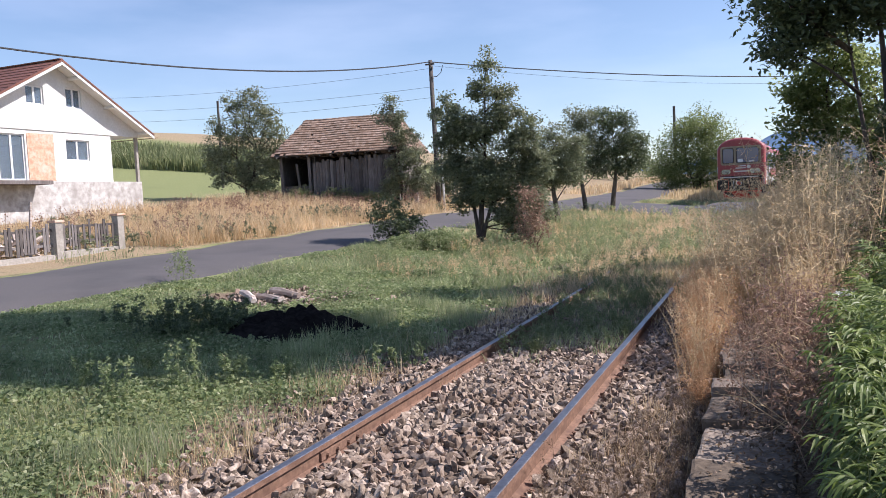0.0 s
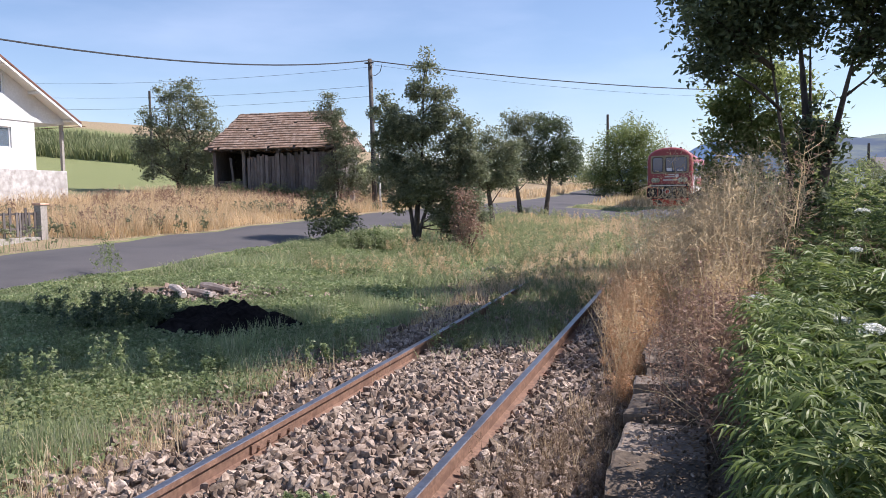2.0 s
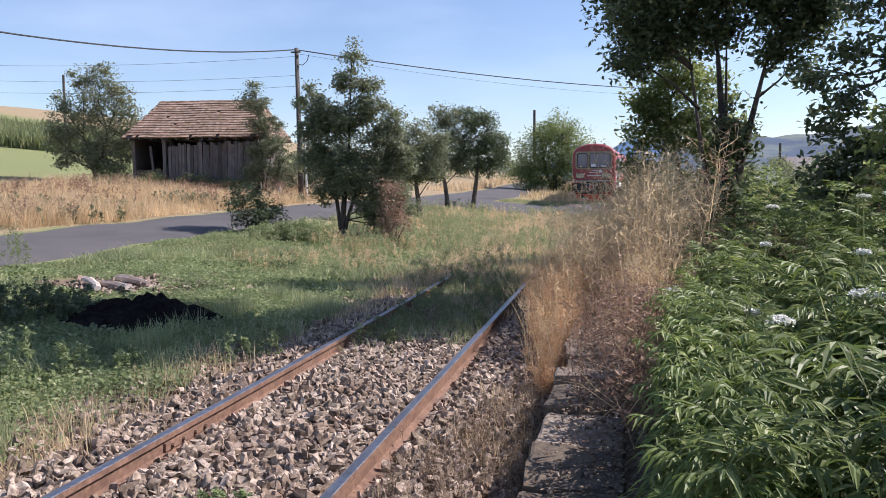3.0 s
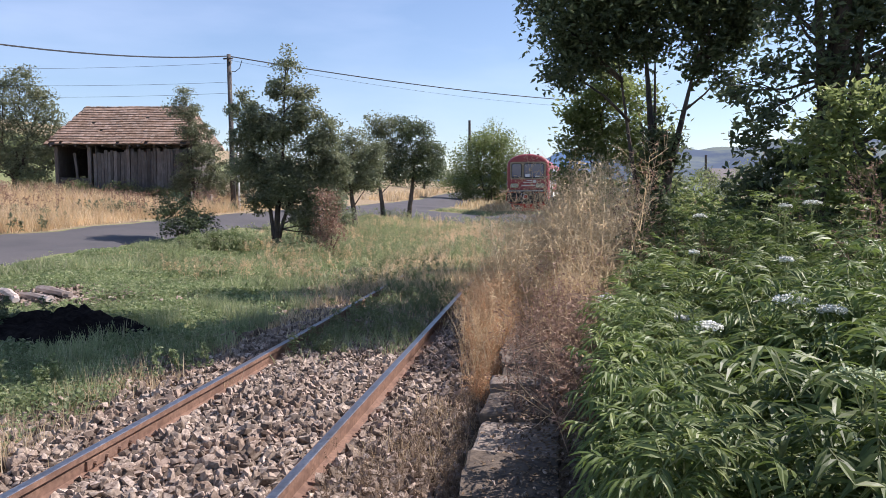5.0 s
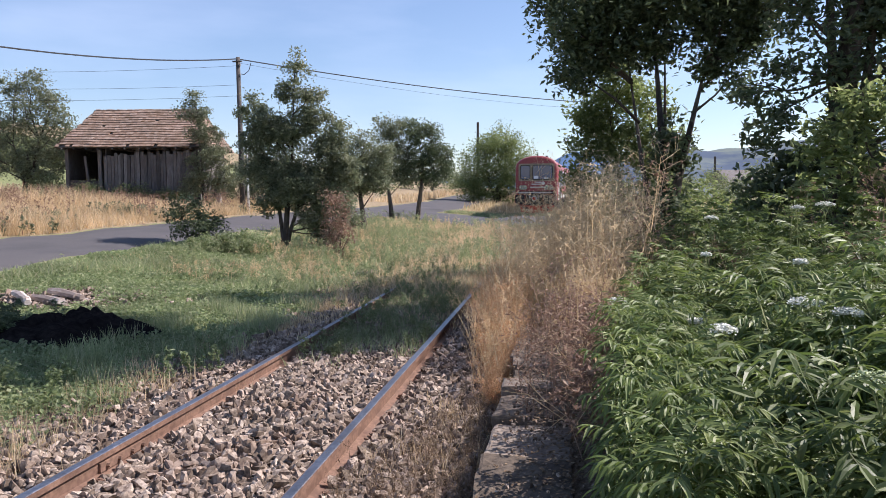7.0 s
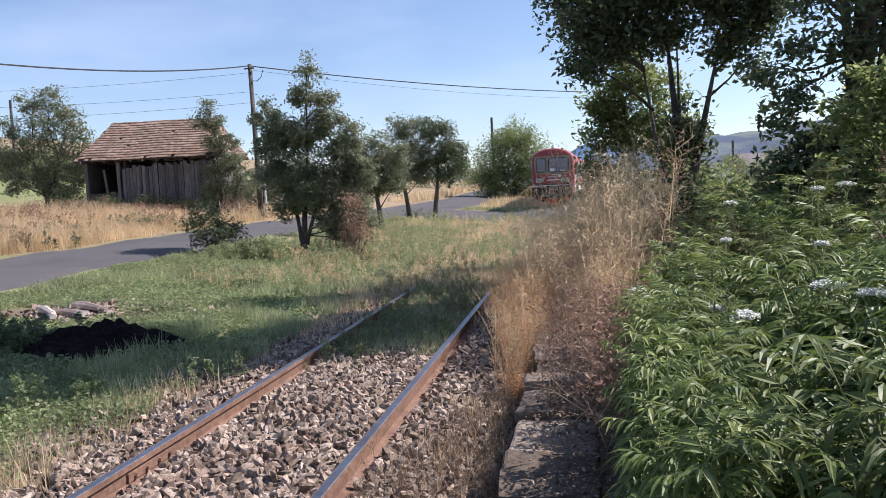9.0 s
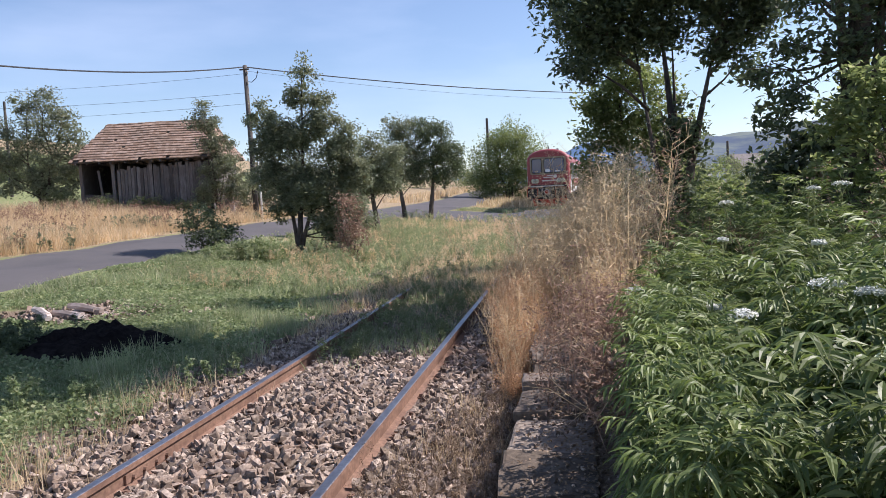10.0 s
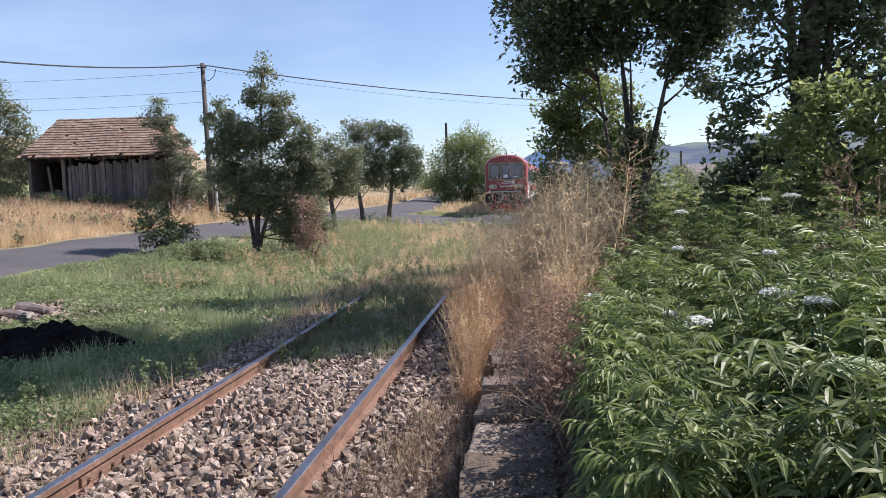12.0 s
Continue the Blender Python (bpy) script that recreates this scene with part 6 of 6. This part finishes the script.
def build_weeds():
    # tall straw-coloured weeds along the platform edge
    def zone(u, x, y):
        return ease(y, 6.5, 8.0) * (u > 1.35 + 0.02 * y) * (u < 2.35 + 0.2 * (y - 6)) * np.where((u > 1.8) & (u < 2.5), ease(y, 8.0, 9.4), 1.0)
    x, y = sown(1600, 1.3, 5.0, 6.3, 14, zone, 1.7)
    hgt = 0.65 + 1.3 * ease(y, 7.0, 9.3) * (0.55 + 0.45 * patch(x, y, 1.1, 2))
    v, lf = weed_plants(rooted(x, y), hgt, 12, 0.01, 0.34, 0.034, 3)
    stuff("dry_weeds", [v, lf], M_DRY, "tall dry branching weeds on the platform", "weeds")
    x, y = sown(150, 2.0, 4.2, 4.6, 8.4, lambda u, x, y: (u < 2.6 + 0.13 * (y - 5)) * 1.0)
    v, lf = weed_plants(rooted(x, y), 0.85 + 0 * y, 11, 0.009, 0.4, 0.035, 2)
    x, y = sown(190, 2.2, 3.3, 3.9, 7.8, lambda u, x, y: (u > 2.36) * (u < 2.72 + 0.1 * (y - 5)) * 1.0)
    v2, lf2 = weed_plants(rooted(x, y), 0.5 + 0 * y, 10, 0.007, 0.45, 0.05, 3)
    stuff("brown_weeds", [v, lf, v2, lf2], M_DRYRED, "withered brown weeds with dead leaves", "weeds")
    # bleached leafless stalks leaning out of the thicket over the slabs
    n = 200
    y = rng.uniform(4.3, 8.6, n)
    p0 = np.stack([2.55 + 0.1 * (y - 4) + rng.uniform(-0.15, 0.45, n), y, np.zeros(n)], 1)
    p0[:, 2] = land_z(p0[:, 0], y)
    ways = unit(np.stack([rng.normal(-0.55, 0.35, n), rng.normal(-0.15, 0.4, n), rng.uniform(0.35, 1.1, n)], 1))
    ln = rng.uniform(0.2, 0.62, n)[:, None]
    p1 = p0 + ways * ln
    p2 = p1 + unit(ways + rng.normal(size=(n, 3)) * 0.5 - (0.2, 0, 0.5)) * ln * 0.4
    k = np.repeat(np.arange(n), 5)
    q0 = p0[k] + (p1 - p0)[k] * rng.uniform(0.4, 1.0, len(k))[:, None]
    q1 = q0 + unit(ways[k] + rng.normal(size=(len(k), 3)) * 0.7) * rng.uniform(0.05, 0.22, len(k))[:, None]
    stuff("bleached_stalks", [ribbons(p0, p1, 0.008, 0.006), ribbons(p1, p2, 0.006, 0.002), ribbons(q0, q1, 0.004, 0.002)], M_DRY, "bleached dead stalks leaning over the platform slabs", "weeds")
    # ragged brown weeds and seedlings on the bank beyond the road
    x, y = sown(1500, -26, -14.2, 9, 44, lambda u, x, y: (x < road_x(y) - 2.8) * ease(patch(x, y, 0.45, 3), 0.3, 0.7) * ((x < -18.5) | (y > 19.2)))
    v, lf = weed_plants(rooted(x, y), 0.75 + 0.4 * patch(x, y, 0.8, 1), 8, 0.022, 0.4, 0.09, 2)
    stuff("bank_weeds", [v, lf], M_DRYRED, "ragged brown weeds on the roadside bank", "weeds")
    x, y = sown(1500, -26, -14.2, 12, 44, lambda u, x, y: (x < road_x(y) - 2.6) * ease(patch(x, y, 0.5, 8), 0.55, 0.8))
    v, lf = weed_plants(rooted(x, y), 0.6 + 0 * y, 8, 0.02, 0.45, 0.12, 3)
    stuff("bank_herbs", [v, lf], M_LEAF_GREY, "grey-green herbs on the roadside bank", "weeds")
    # weedy growth between line and road
    x, y = sown(2300, -8, 1.0, 14, 45, lambda u, x, y: (x > road_x(y) + 2.8) * ease(patch(x, y, 0.7, 5), 0.35, 0.7))
    v, lf = weed_plants(rooted(x, y), 0.5 + 0 * y, 8, 0.012, 0.5, 0.06, 3)
    stuff("meadow_weeds", [v, lf], M_GRASS, "mixed yellow-green weeds between line and road", "weeds")
    x, y = sown(1500, -6.5, 1.2, 15, 42, lambda u, x, y: (x > road_x(y) + 2.8) * ease(patch(x, y, 0.8, 9), 0.35, 0.7))
    v, lf = weed_plants(rooted(x, y), 0.42 + 0 * y, 9, 0.01, 0.5, 0.04, 3)
    stuff("pale_weeds", [v, lf], M_DRY, "pale seeding weeds among the grass by the line", "weeds")
    # rusty dead plant at the far side of the thicket
    x, y = np.full(16, 5.95) + rng.normal(size=16) * 0.35, np.full(16, 8.6) + rng.normal(size=16) * 0.3
    v, lf = weed_plants(rooted(x, y), np.full(16, 1.75), 14, 0.009, 0.34, 0.045, 3)
    stuff("dead_weeds", [v, lf], M_DRYRED, "rusty brown dead weeds in the thicket", "weeds")
    # dark leafless brush behind the dry weeds
    x, y = rng.normal(4.1, 0.3, 26), rng.normal(9.2, 0.5, 26)
    v, lf = weed_plants(rooted(x, y), np.full(26, 1.05), 14, 0.011, 0.4, 0.03, 1)
    stuff("dead_brush", [v, lf], M_RUSTWEED, "dark leafless dead brush beside the thicket", "weeds")
    # fallen straw lying over the slabs
    n = 260
    y = rng.uniform(6.2, 11, n)
    p0 = np.stack([rng.uniform(2.0, 3.0, n) + 0.04 * (y - 4), y, 0.22 + rng.uniform(0, 0.3, n)], 1)
    p1 = p0 + unit(rng.normal(size=(n, 3)) * (1, 1, 0.35) + (-0.3, -0.4, -0.2)) * rng.uniform(0.1, 0.36, n)[:, None]
    stuff("fallen_stalks", [ribbons(p0, p1, 0.005, 0.002)], M_DRY, "bent dry stalks over the platform edge", "weeds")
    # feathery straw tussocks that hang over the slab edge
    x, y = sown(520, 1.35, 2.0, 6.2, 11.5, lambda u, x, y: ease(u - 0.1 * (7 - y), 1.42, 1.66) * (u < 1.84))
    v, lf = weed_plants(rooted(x, y), 0.34 + 0.6 * ease(y, 6.4, 8.4) * (0.5 + 0.6 * patch(x, y, 2.2, 5)), 16, 0.0055, 0.34, 0.02, 3)
    stuff("straw_tussocks", [v, lf], M_STRAW, "feathery orange straw-coloured tussocks over the platform edge", "weeds")
    # growth in the overgrown part of the track
    x, y = sown(1100, -1.6, 1.5, 7.9, 24, lambda u, x, y: ease(y + 1.2 * patch(x, y, 1.9, 2), 8.4, 9.6) * np.where(np.abs(u) < 0.68, 1.0, ease(y, 11, 14)), 1.6)
    v, lf = weed_plants(rooted(x, y), 0.2 + 0.14 * patch(x, y, 1.1, 7), 10, 0.005, 0.5, 0.034, 4)
    stuff("track_weeds", [v, lf], M_LEAF_LIGHT, "green weeds growing through the track", "weeds")
    # reddish dry tufts between rail and platform
    x, y = sown(360, 0.95, 1.8, 2.4, 6.2, lambda u, x, y: ease(u + 0.25 * (4.6 - y), 0.95, 1.3))
    v, lf = weed_plants(rooted(x, y), 0.3 + 0 * y, 9, 0.004, 0.5, 0.014, 2)
    stuff("low_dry_weeds", [v, lf], M_RUSTWEED, "low reddish dry weeds between rail and platform", "weeds")
    # grey-green weeds in the turf
    for x, y, h in ((-3.6, 6.0, 0.55), (-3.1, 6.3, 0.45), (-4.3, 6.4, 0.5), (-4.6, 5.6, 0.4), (-3.9, 5.3, 0.45), (-2.7, 6.7, 0.3), (-10.0, 13.4, 0.9), (-9.6, 13.0, 0.7), (-1.9, 8.4, 0.4), (-1.6, 7.2, 0.35), (0.0, 3.35, 0.16), (0.35, 3.25, 0.13), (-5.6, 4.6, 0.35), (-6.3, 5.2, 0.4)):
        holder = thing("weed", label="spindly grey-green weed standing in the grass", category="weed", group="weeds in the grass")
        r = np.array([[x, y, float(land_z(x, y))]] * 7) + rng.normal(size=(7, 3)) * (0.12, 0.12, 0)
        (v, f), lf = weed_plants(r, np.full(7, h), 9, 0.006, 0.35, 0.05, 3)
        mesh_np("stalk_growth", v, f, M_LEAF_LIGHT, holder)["kind"] = "stuff"
        mesh_np("leaf_growth", *lf, M_HERB, holder)["kind"] = "stuff"
    # rank nettles in the shade beside the earth mound
    n = 85
    x, y = rng.normal(-5.9, 0.6, n), rng.normal(8.9, 0.6, n)
    v, lf = weed_plants(rooted(x, y), 0.26 + 0.2 * rng.random(n), 10, 0.007, 0.4, 0.06, 4)
    stuff("nettles", [v, lf], M_LEAF_DARK, "rank dark green nettles beside the earth mound", "weeds")
    # forked dead plant that stands above the dry weeds
    holder = thing("dead_thistle", label="tall forked dead plant with brown seed heads", category="weed")
    (v, f), lf = weed_plants(np.array([[3.35, 9.9, 0.2]] * 5) + rng.normal(size=(5, 3)) * (0.1, 0.1, 0), np.full(5, 2.15), 14, 0.014, 0.32, 0.05, 3)
    mesh_np("stalk_growth", v, f, M_DRY, holder)["kind"] = "stuff"
    mesh_np("seed_growth", *lf, M_DRYRED, holder)["kind"] = "stuff"


build_weeds()


# ---- elder thicket ----
def leaflets(base, ways, face, length, width, droop):
    """Lance-shaped leaflets, folded along the midrib, with a drooping tip: seven corners and six triangles each."""
    n = len(base)
    s = unit(np.cross(ways, face))
    nrm = np.cross(s, ways)
    L = (length * rng.uniform(0.7, 1.25, n))[:, None]
    W = (width * rng.uniform(0.8, 1.2, n))[:, None]
    dr = (droop * rng.uniform(0.3, 1.5, n))[:, None] * L * np.array([0, 0, -1.0])
    mid = base + ways * L * 0.45 - nrm * W * 0.22 + dr * 0.2
    a, b = base + ways * L * 0.2 + dr * 0.05, base + ways * L * 0.56 + dr * 0.32
    tip = base + ways * L + dr
    v = np.stack([base, a + s * W * 0.4, b + s * W * 0.47, tip, b - s * W * 0.47, a - s * W * 0.4, mid], 1).reshape(-1, 3)
    i = (np.arange(n) * 7)[:, None, None]
    f = np.array([(0, 1, 6), (1, 2, 6), (2, 3, 6), (3, 4, 6), (4, 5, 6), (5, 0, 6)])[None]
    return v, (i + f).reshape(-1, 3)


def elder(roots, height, n_nodes, n_pairs, leaflet, low=0.3, droop=0.42):
    """Upright stems with crossed pairs of feathered leaves that arch outwards."""
    n = len(roots)
    H = height * rng.uniform(0.7, 1.2, n)
    lean = rng.normal(size=(n, 2)) * 0.14
    tops = roots + np.stack([lean[:, 0] * H, lean[:, 1] * H, H], 1)
    st = ribbons(roots, tops, 0.014, 0.007)
    k = np.repeat(np.arange(n), n_nodes * 2)
    level = np.tile(np.repeat(np.linspace(low, 1.0, n_nodes), 2), n) + rng.normal(size=len(k)) * 0.02
    side = np.tile([0, np.pi], n * n_nodes)
    az = np.repeat(rng.uniform(0, 6.28, n), n_nodes * 2) + side + np.tile(np.repeat(np.arange(n_nodes) * 1.57, 2), n) + rng.normal(size=len(k)) * 0.25
    a = roots[k] + (tops[k] - roots[k]) * level[:, None]
    out = np.stack([np.cos(az), np.sin(az), np.zeros(len(k))], 1)
    rise = 0.1 + 1.0 * np.clip(level, 0, 1) ** 2 + rng.normal(size=len(k)) * 0.2
    d0 = unit(out + rise[:, None] * (0, 0, 1.0))
    d1 = unit(out + (rise - 0.75)[:, None] * (0, 0, 1.0))
    length = leaflet * 1.9 * rng.uniform(0.75, 1.2, len(k)) * (1.1 - 0.35 * np.clip(level, 0, 1) ** 4)
    m = a + d0 * (length * 0.5)[:, None]
    b = m + d1 * (length * 0.5)[:, None]
    stalks = joined(ribbons(a, m, 0.005, 0.004), ribbons(m, b, 0.004, 0.003))
    s = unit(np.cross(out, np.array([0, 0, 1.0])))
    up0, up1 = np.cross(s, d0), np.cross(s, d1)
    pts, ways, face = [], [], []
    for j in range(n_pairs):
        t = 0.35 + 0.6 * j / max(1, n_pairs - 1)
        at = a + (m - a) * (2 * t) if t < 0.5 else m + (b - m) * (2 * t - 1)
        d, up = (d0, up0) if t < 0.5 else (d1, up1)
        for sg in (-1, 1):
            pts.append(at)
            ways.append(unit(s * sg + d * 0.85 + rng.normal(size=d.shape) * 0.1))
            face.append(up + rng.normal(size=d.shape) * 0.15)
    pts.append(b)
    ways.append(unit(d1 + rng.normal(size=d1.shape) * 0.08))
    face.append(up1)
    P, W, F = np.concatenate(pts), np.concatenate(ways), np.concatenate(face)
    return joined(st, stalks), leaflets(P, W, F, leaflet, leaflet * 0.205, droop)


FLOWERS = ((2.83, 6.61, 0.76, 0.11), (3.17, 3.94, 0.94, 0.10), (3.63, 4.01, 1.09, 0.12), (3.78, 3.82, 1.06, 0.09), (3.38, 2.35, 1.03, 0.13), (5.07, 8.18, 1.61, 0.12), (4.84, 8.34, 1.57, 0.09), (2.74, 3.54, 0.43, 0.07), (3.18, 4.84, 0.84, 0.06), (4.04, 8.84, 1.45, 0.10), (3.97, 5.27, 1.21, 0.06), (2.74, 4.16, 0.62, 0.07), (3.18, 2.21, 0.73, 0.08), (3.60, 6.74, 1.16, 0.06))


def build_elder():
    def cleared(p):
        """Lower growth in front of the flower heads."""
        k = np.ones(len(p))
        for x, y, z, r in FLOWERS:
            if y < 2.4:
                continue
            near = np.hypot(p[:, 0] - x + 0.08, p[:, 1] - y + 0.2) < 0.36
            k = np.where(near, np.minimum(k, (z - 0.2 - p[:, 2]) / 0.95), k)
        return k
    def edge(y):
        return 2.56 + 0.09 * np.maximum(y - 3, 0) + 0.006 * np.maximum(y - 6, 0) ** 2
    n = 400
    y = rng.uniform(1.6, 5.0, n)
    x = edge(y) + rng.random(n) ** 0.8 * 3.2
    ok = np.hypot(x - 2.25, y + 0.5) > 2.35
    p = rooted(x[ok], y[ok])
    hgt = 0.4 + 0.5 * np.clip((p[:, 0] - edge(p[:, 1])) / 1.2, 0, 1)
    hgt *= 0.72 + 0.5 * ease(patch(p[:, 0], p[:, 1], 1.7, 4), 0.2, 0.8)
    hgt *= 1 - 0.45 * np.exp(-(((p[:, 0] - 2.85) / 0.35) ** 2 + ((p[:, 1] - 3.2) / 0.7) ** 2))
    s1, l1 = elder(p, np.minimum(hgt, np.maximum(0.25, np.where(cleared(p) < 1, cleared(p), hgt))), 6, 4, 0.115, 0.42, 0.65)
    # a rank, large-leaved clump close to the path
    y = rng.normal(2.4, 0.22, 24)
    s5, l5 = elder(rooted(rng.normal(3.55, 0.24, 24), y), 0.7 + 0 * y, 5, 4, 0.15, 0.45)
    # lower growth that leans over the slabs
    y = rng.uniform(2.0, 5.6, 130)
    p = rooted(edge(y) + rng.uniform(0.02, 0.4, 130), y)
    s4, l4 = elder(p, 0.66 + 0 * y, 7, 4, 0.09, 0.25, 0.7)
    n = 800
    y = rng.uniform(5.0, 12, n)
    x = edge(y) + rng.random(n) * 6.0
    p = rooted(x, y)
    hgt = 0.55 + (0.22 + 0.35 * ease(y, 5, 10)) * np.clip((x - edge(y)) / 1.2, 0, 1)
    hgt *= 0.68 + 0.6 * ease(patch(x, y, 1.4, 6), 0.2, 0.8)
    s2, l2 = elder(p, np.minimum(hgt, np.maximum(0.25, np.where(cleared(p) < 1, cleared(p), hgt))), 6, 4, 0.118, 0.4)
    n = 560
    y = rng.uniform(12, 24, n)
    x = edge(y) + rng.random(n) * 9.0
    p = rooted(x, y)
    s3, l3 = elder(p, 1.05 + 0 * y, 4, 3, 0.15, 0.4)
    stuff("elder_leaves", [l1, l2, l3, l4, l5], M_ELDER, "dense glossy green dwarf elder leaves beside the platform", "thicket")
    stuff("elder_stems", [s1, s2, s3, s4, s5], M_LEAF_LIGHT, "green stems of the elder thicket", "thicket")
    # flat white flower heads
    for x, y, z, r in FLOWERS:
        r *= 0.82
        fl = thing("flower_head", label="flat white flower head on a green stalk", category="flower", group="white flower heads")
        top = np.array([x, y, z + 0.015])
        k = 9
        a = rng.uniform(0, 6.28, k)
        rr = r * np.sqrt(rng.random(k))
        tips = top + np.stack([rr * np.cos(a), rr * np.sin(a), 0.02 + rng.uniform(-0.012, 0.012, k)], 1)
        foot = np.array([x + 0.05, y + 0.04, float(land_z(x, y))])
        node = top - (0, 0, 0.13)
        v, f = joined(ribbons(foot[None], node[None], 0.012, 0.009), ribbons(foot[None], node[None], 0.012, 0.009), ribbons(np.repeat(node[None], k, 0), tips, 0.005, 0.004))
        mesh_np("stalk", v, f, M_LEAF_LIGHT, fl)
        m = 520
        a = rng.uniform(0, 6.28, m)
        rr = r * np.sqrt(rng.random(m))
        c = top + np.stack([rr * np.cos(a), rr * np.sin(a), 0.025 - 0.25 * rr ** 2 / r + rng.normal(size=m) * 0.007], 1)
        mesh_np("floret", *leaves(c, 0.014, 0.013, 1.5), M_UNRIPE if y < 2.4 else M_PETAL, fl)["kind"] = "stuff"


build_elder()


def build_verge_rubble():
    n = 420
    x, y = -6.0 + rng.normal(size=n) * 0.75, 12.2 + rng.normal(size=n) * 0.55
    ok = (x > road_x(y) + 2.5)
    x, y = x[ok], y[ok]
    size = rng.uniform(0.012, 0.05, len(x))
    p = np.stack([x, y, land_z(x, y) + size * 0.4 + 0.02], 1)
    stuff("verge_rubble", [stones_at(p, size)], M_STONE, "pale rubble scattered on bare soil beside the logs", "rubble")


build_verge_rubble()


def build_field():
    rows = []
    for k in range(26):
        n = 1000
        x = rng.uniform(-110, -42, n)
        y = 63 + 0.62 * k + 0.12 * (x + 60) + rng.normal(size=n) * 0.12
        rows.append(blades(rooted(x, y), 1.5, 0.15, 0.6))
    stuff("maize_field", rows, M_CORN, "rows of green maize on the slope behind the house", "crop")


build_field()

build_platform()
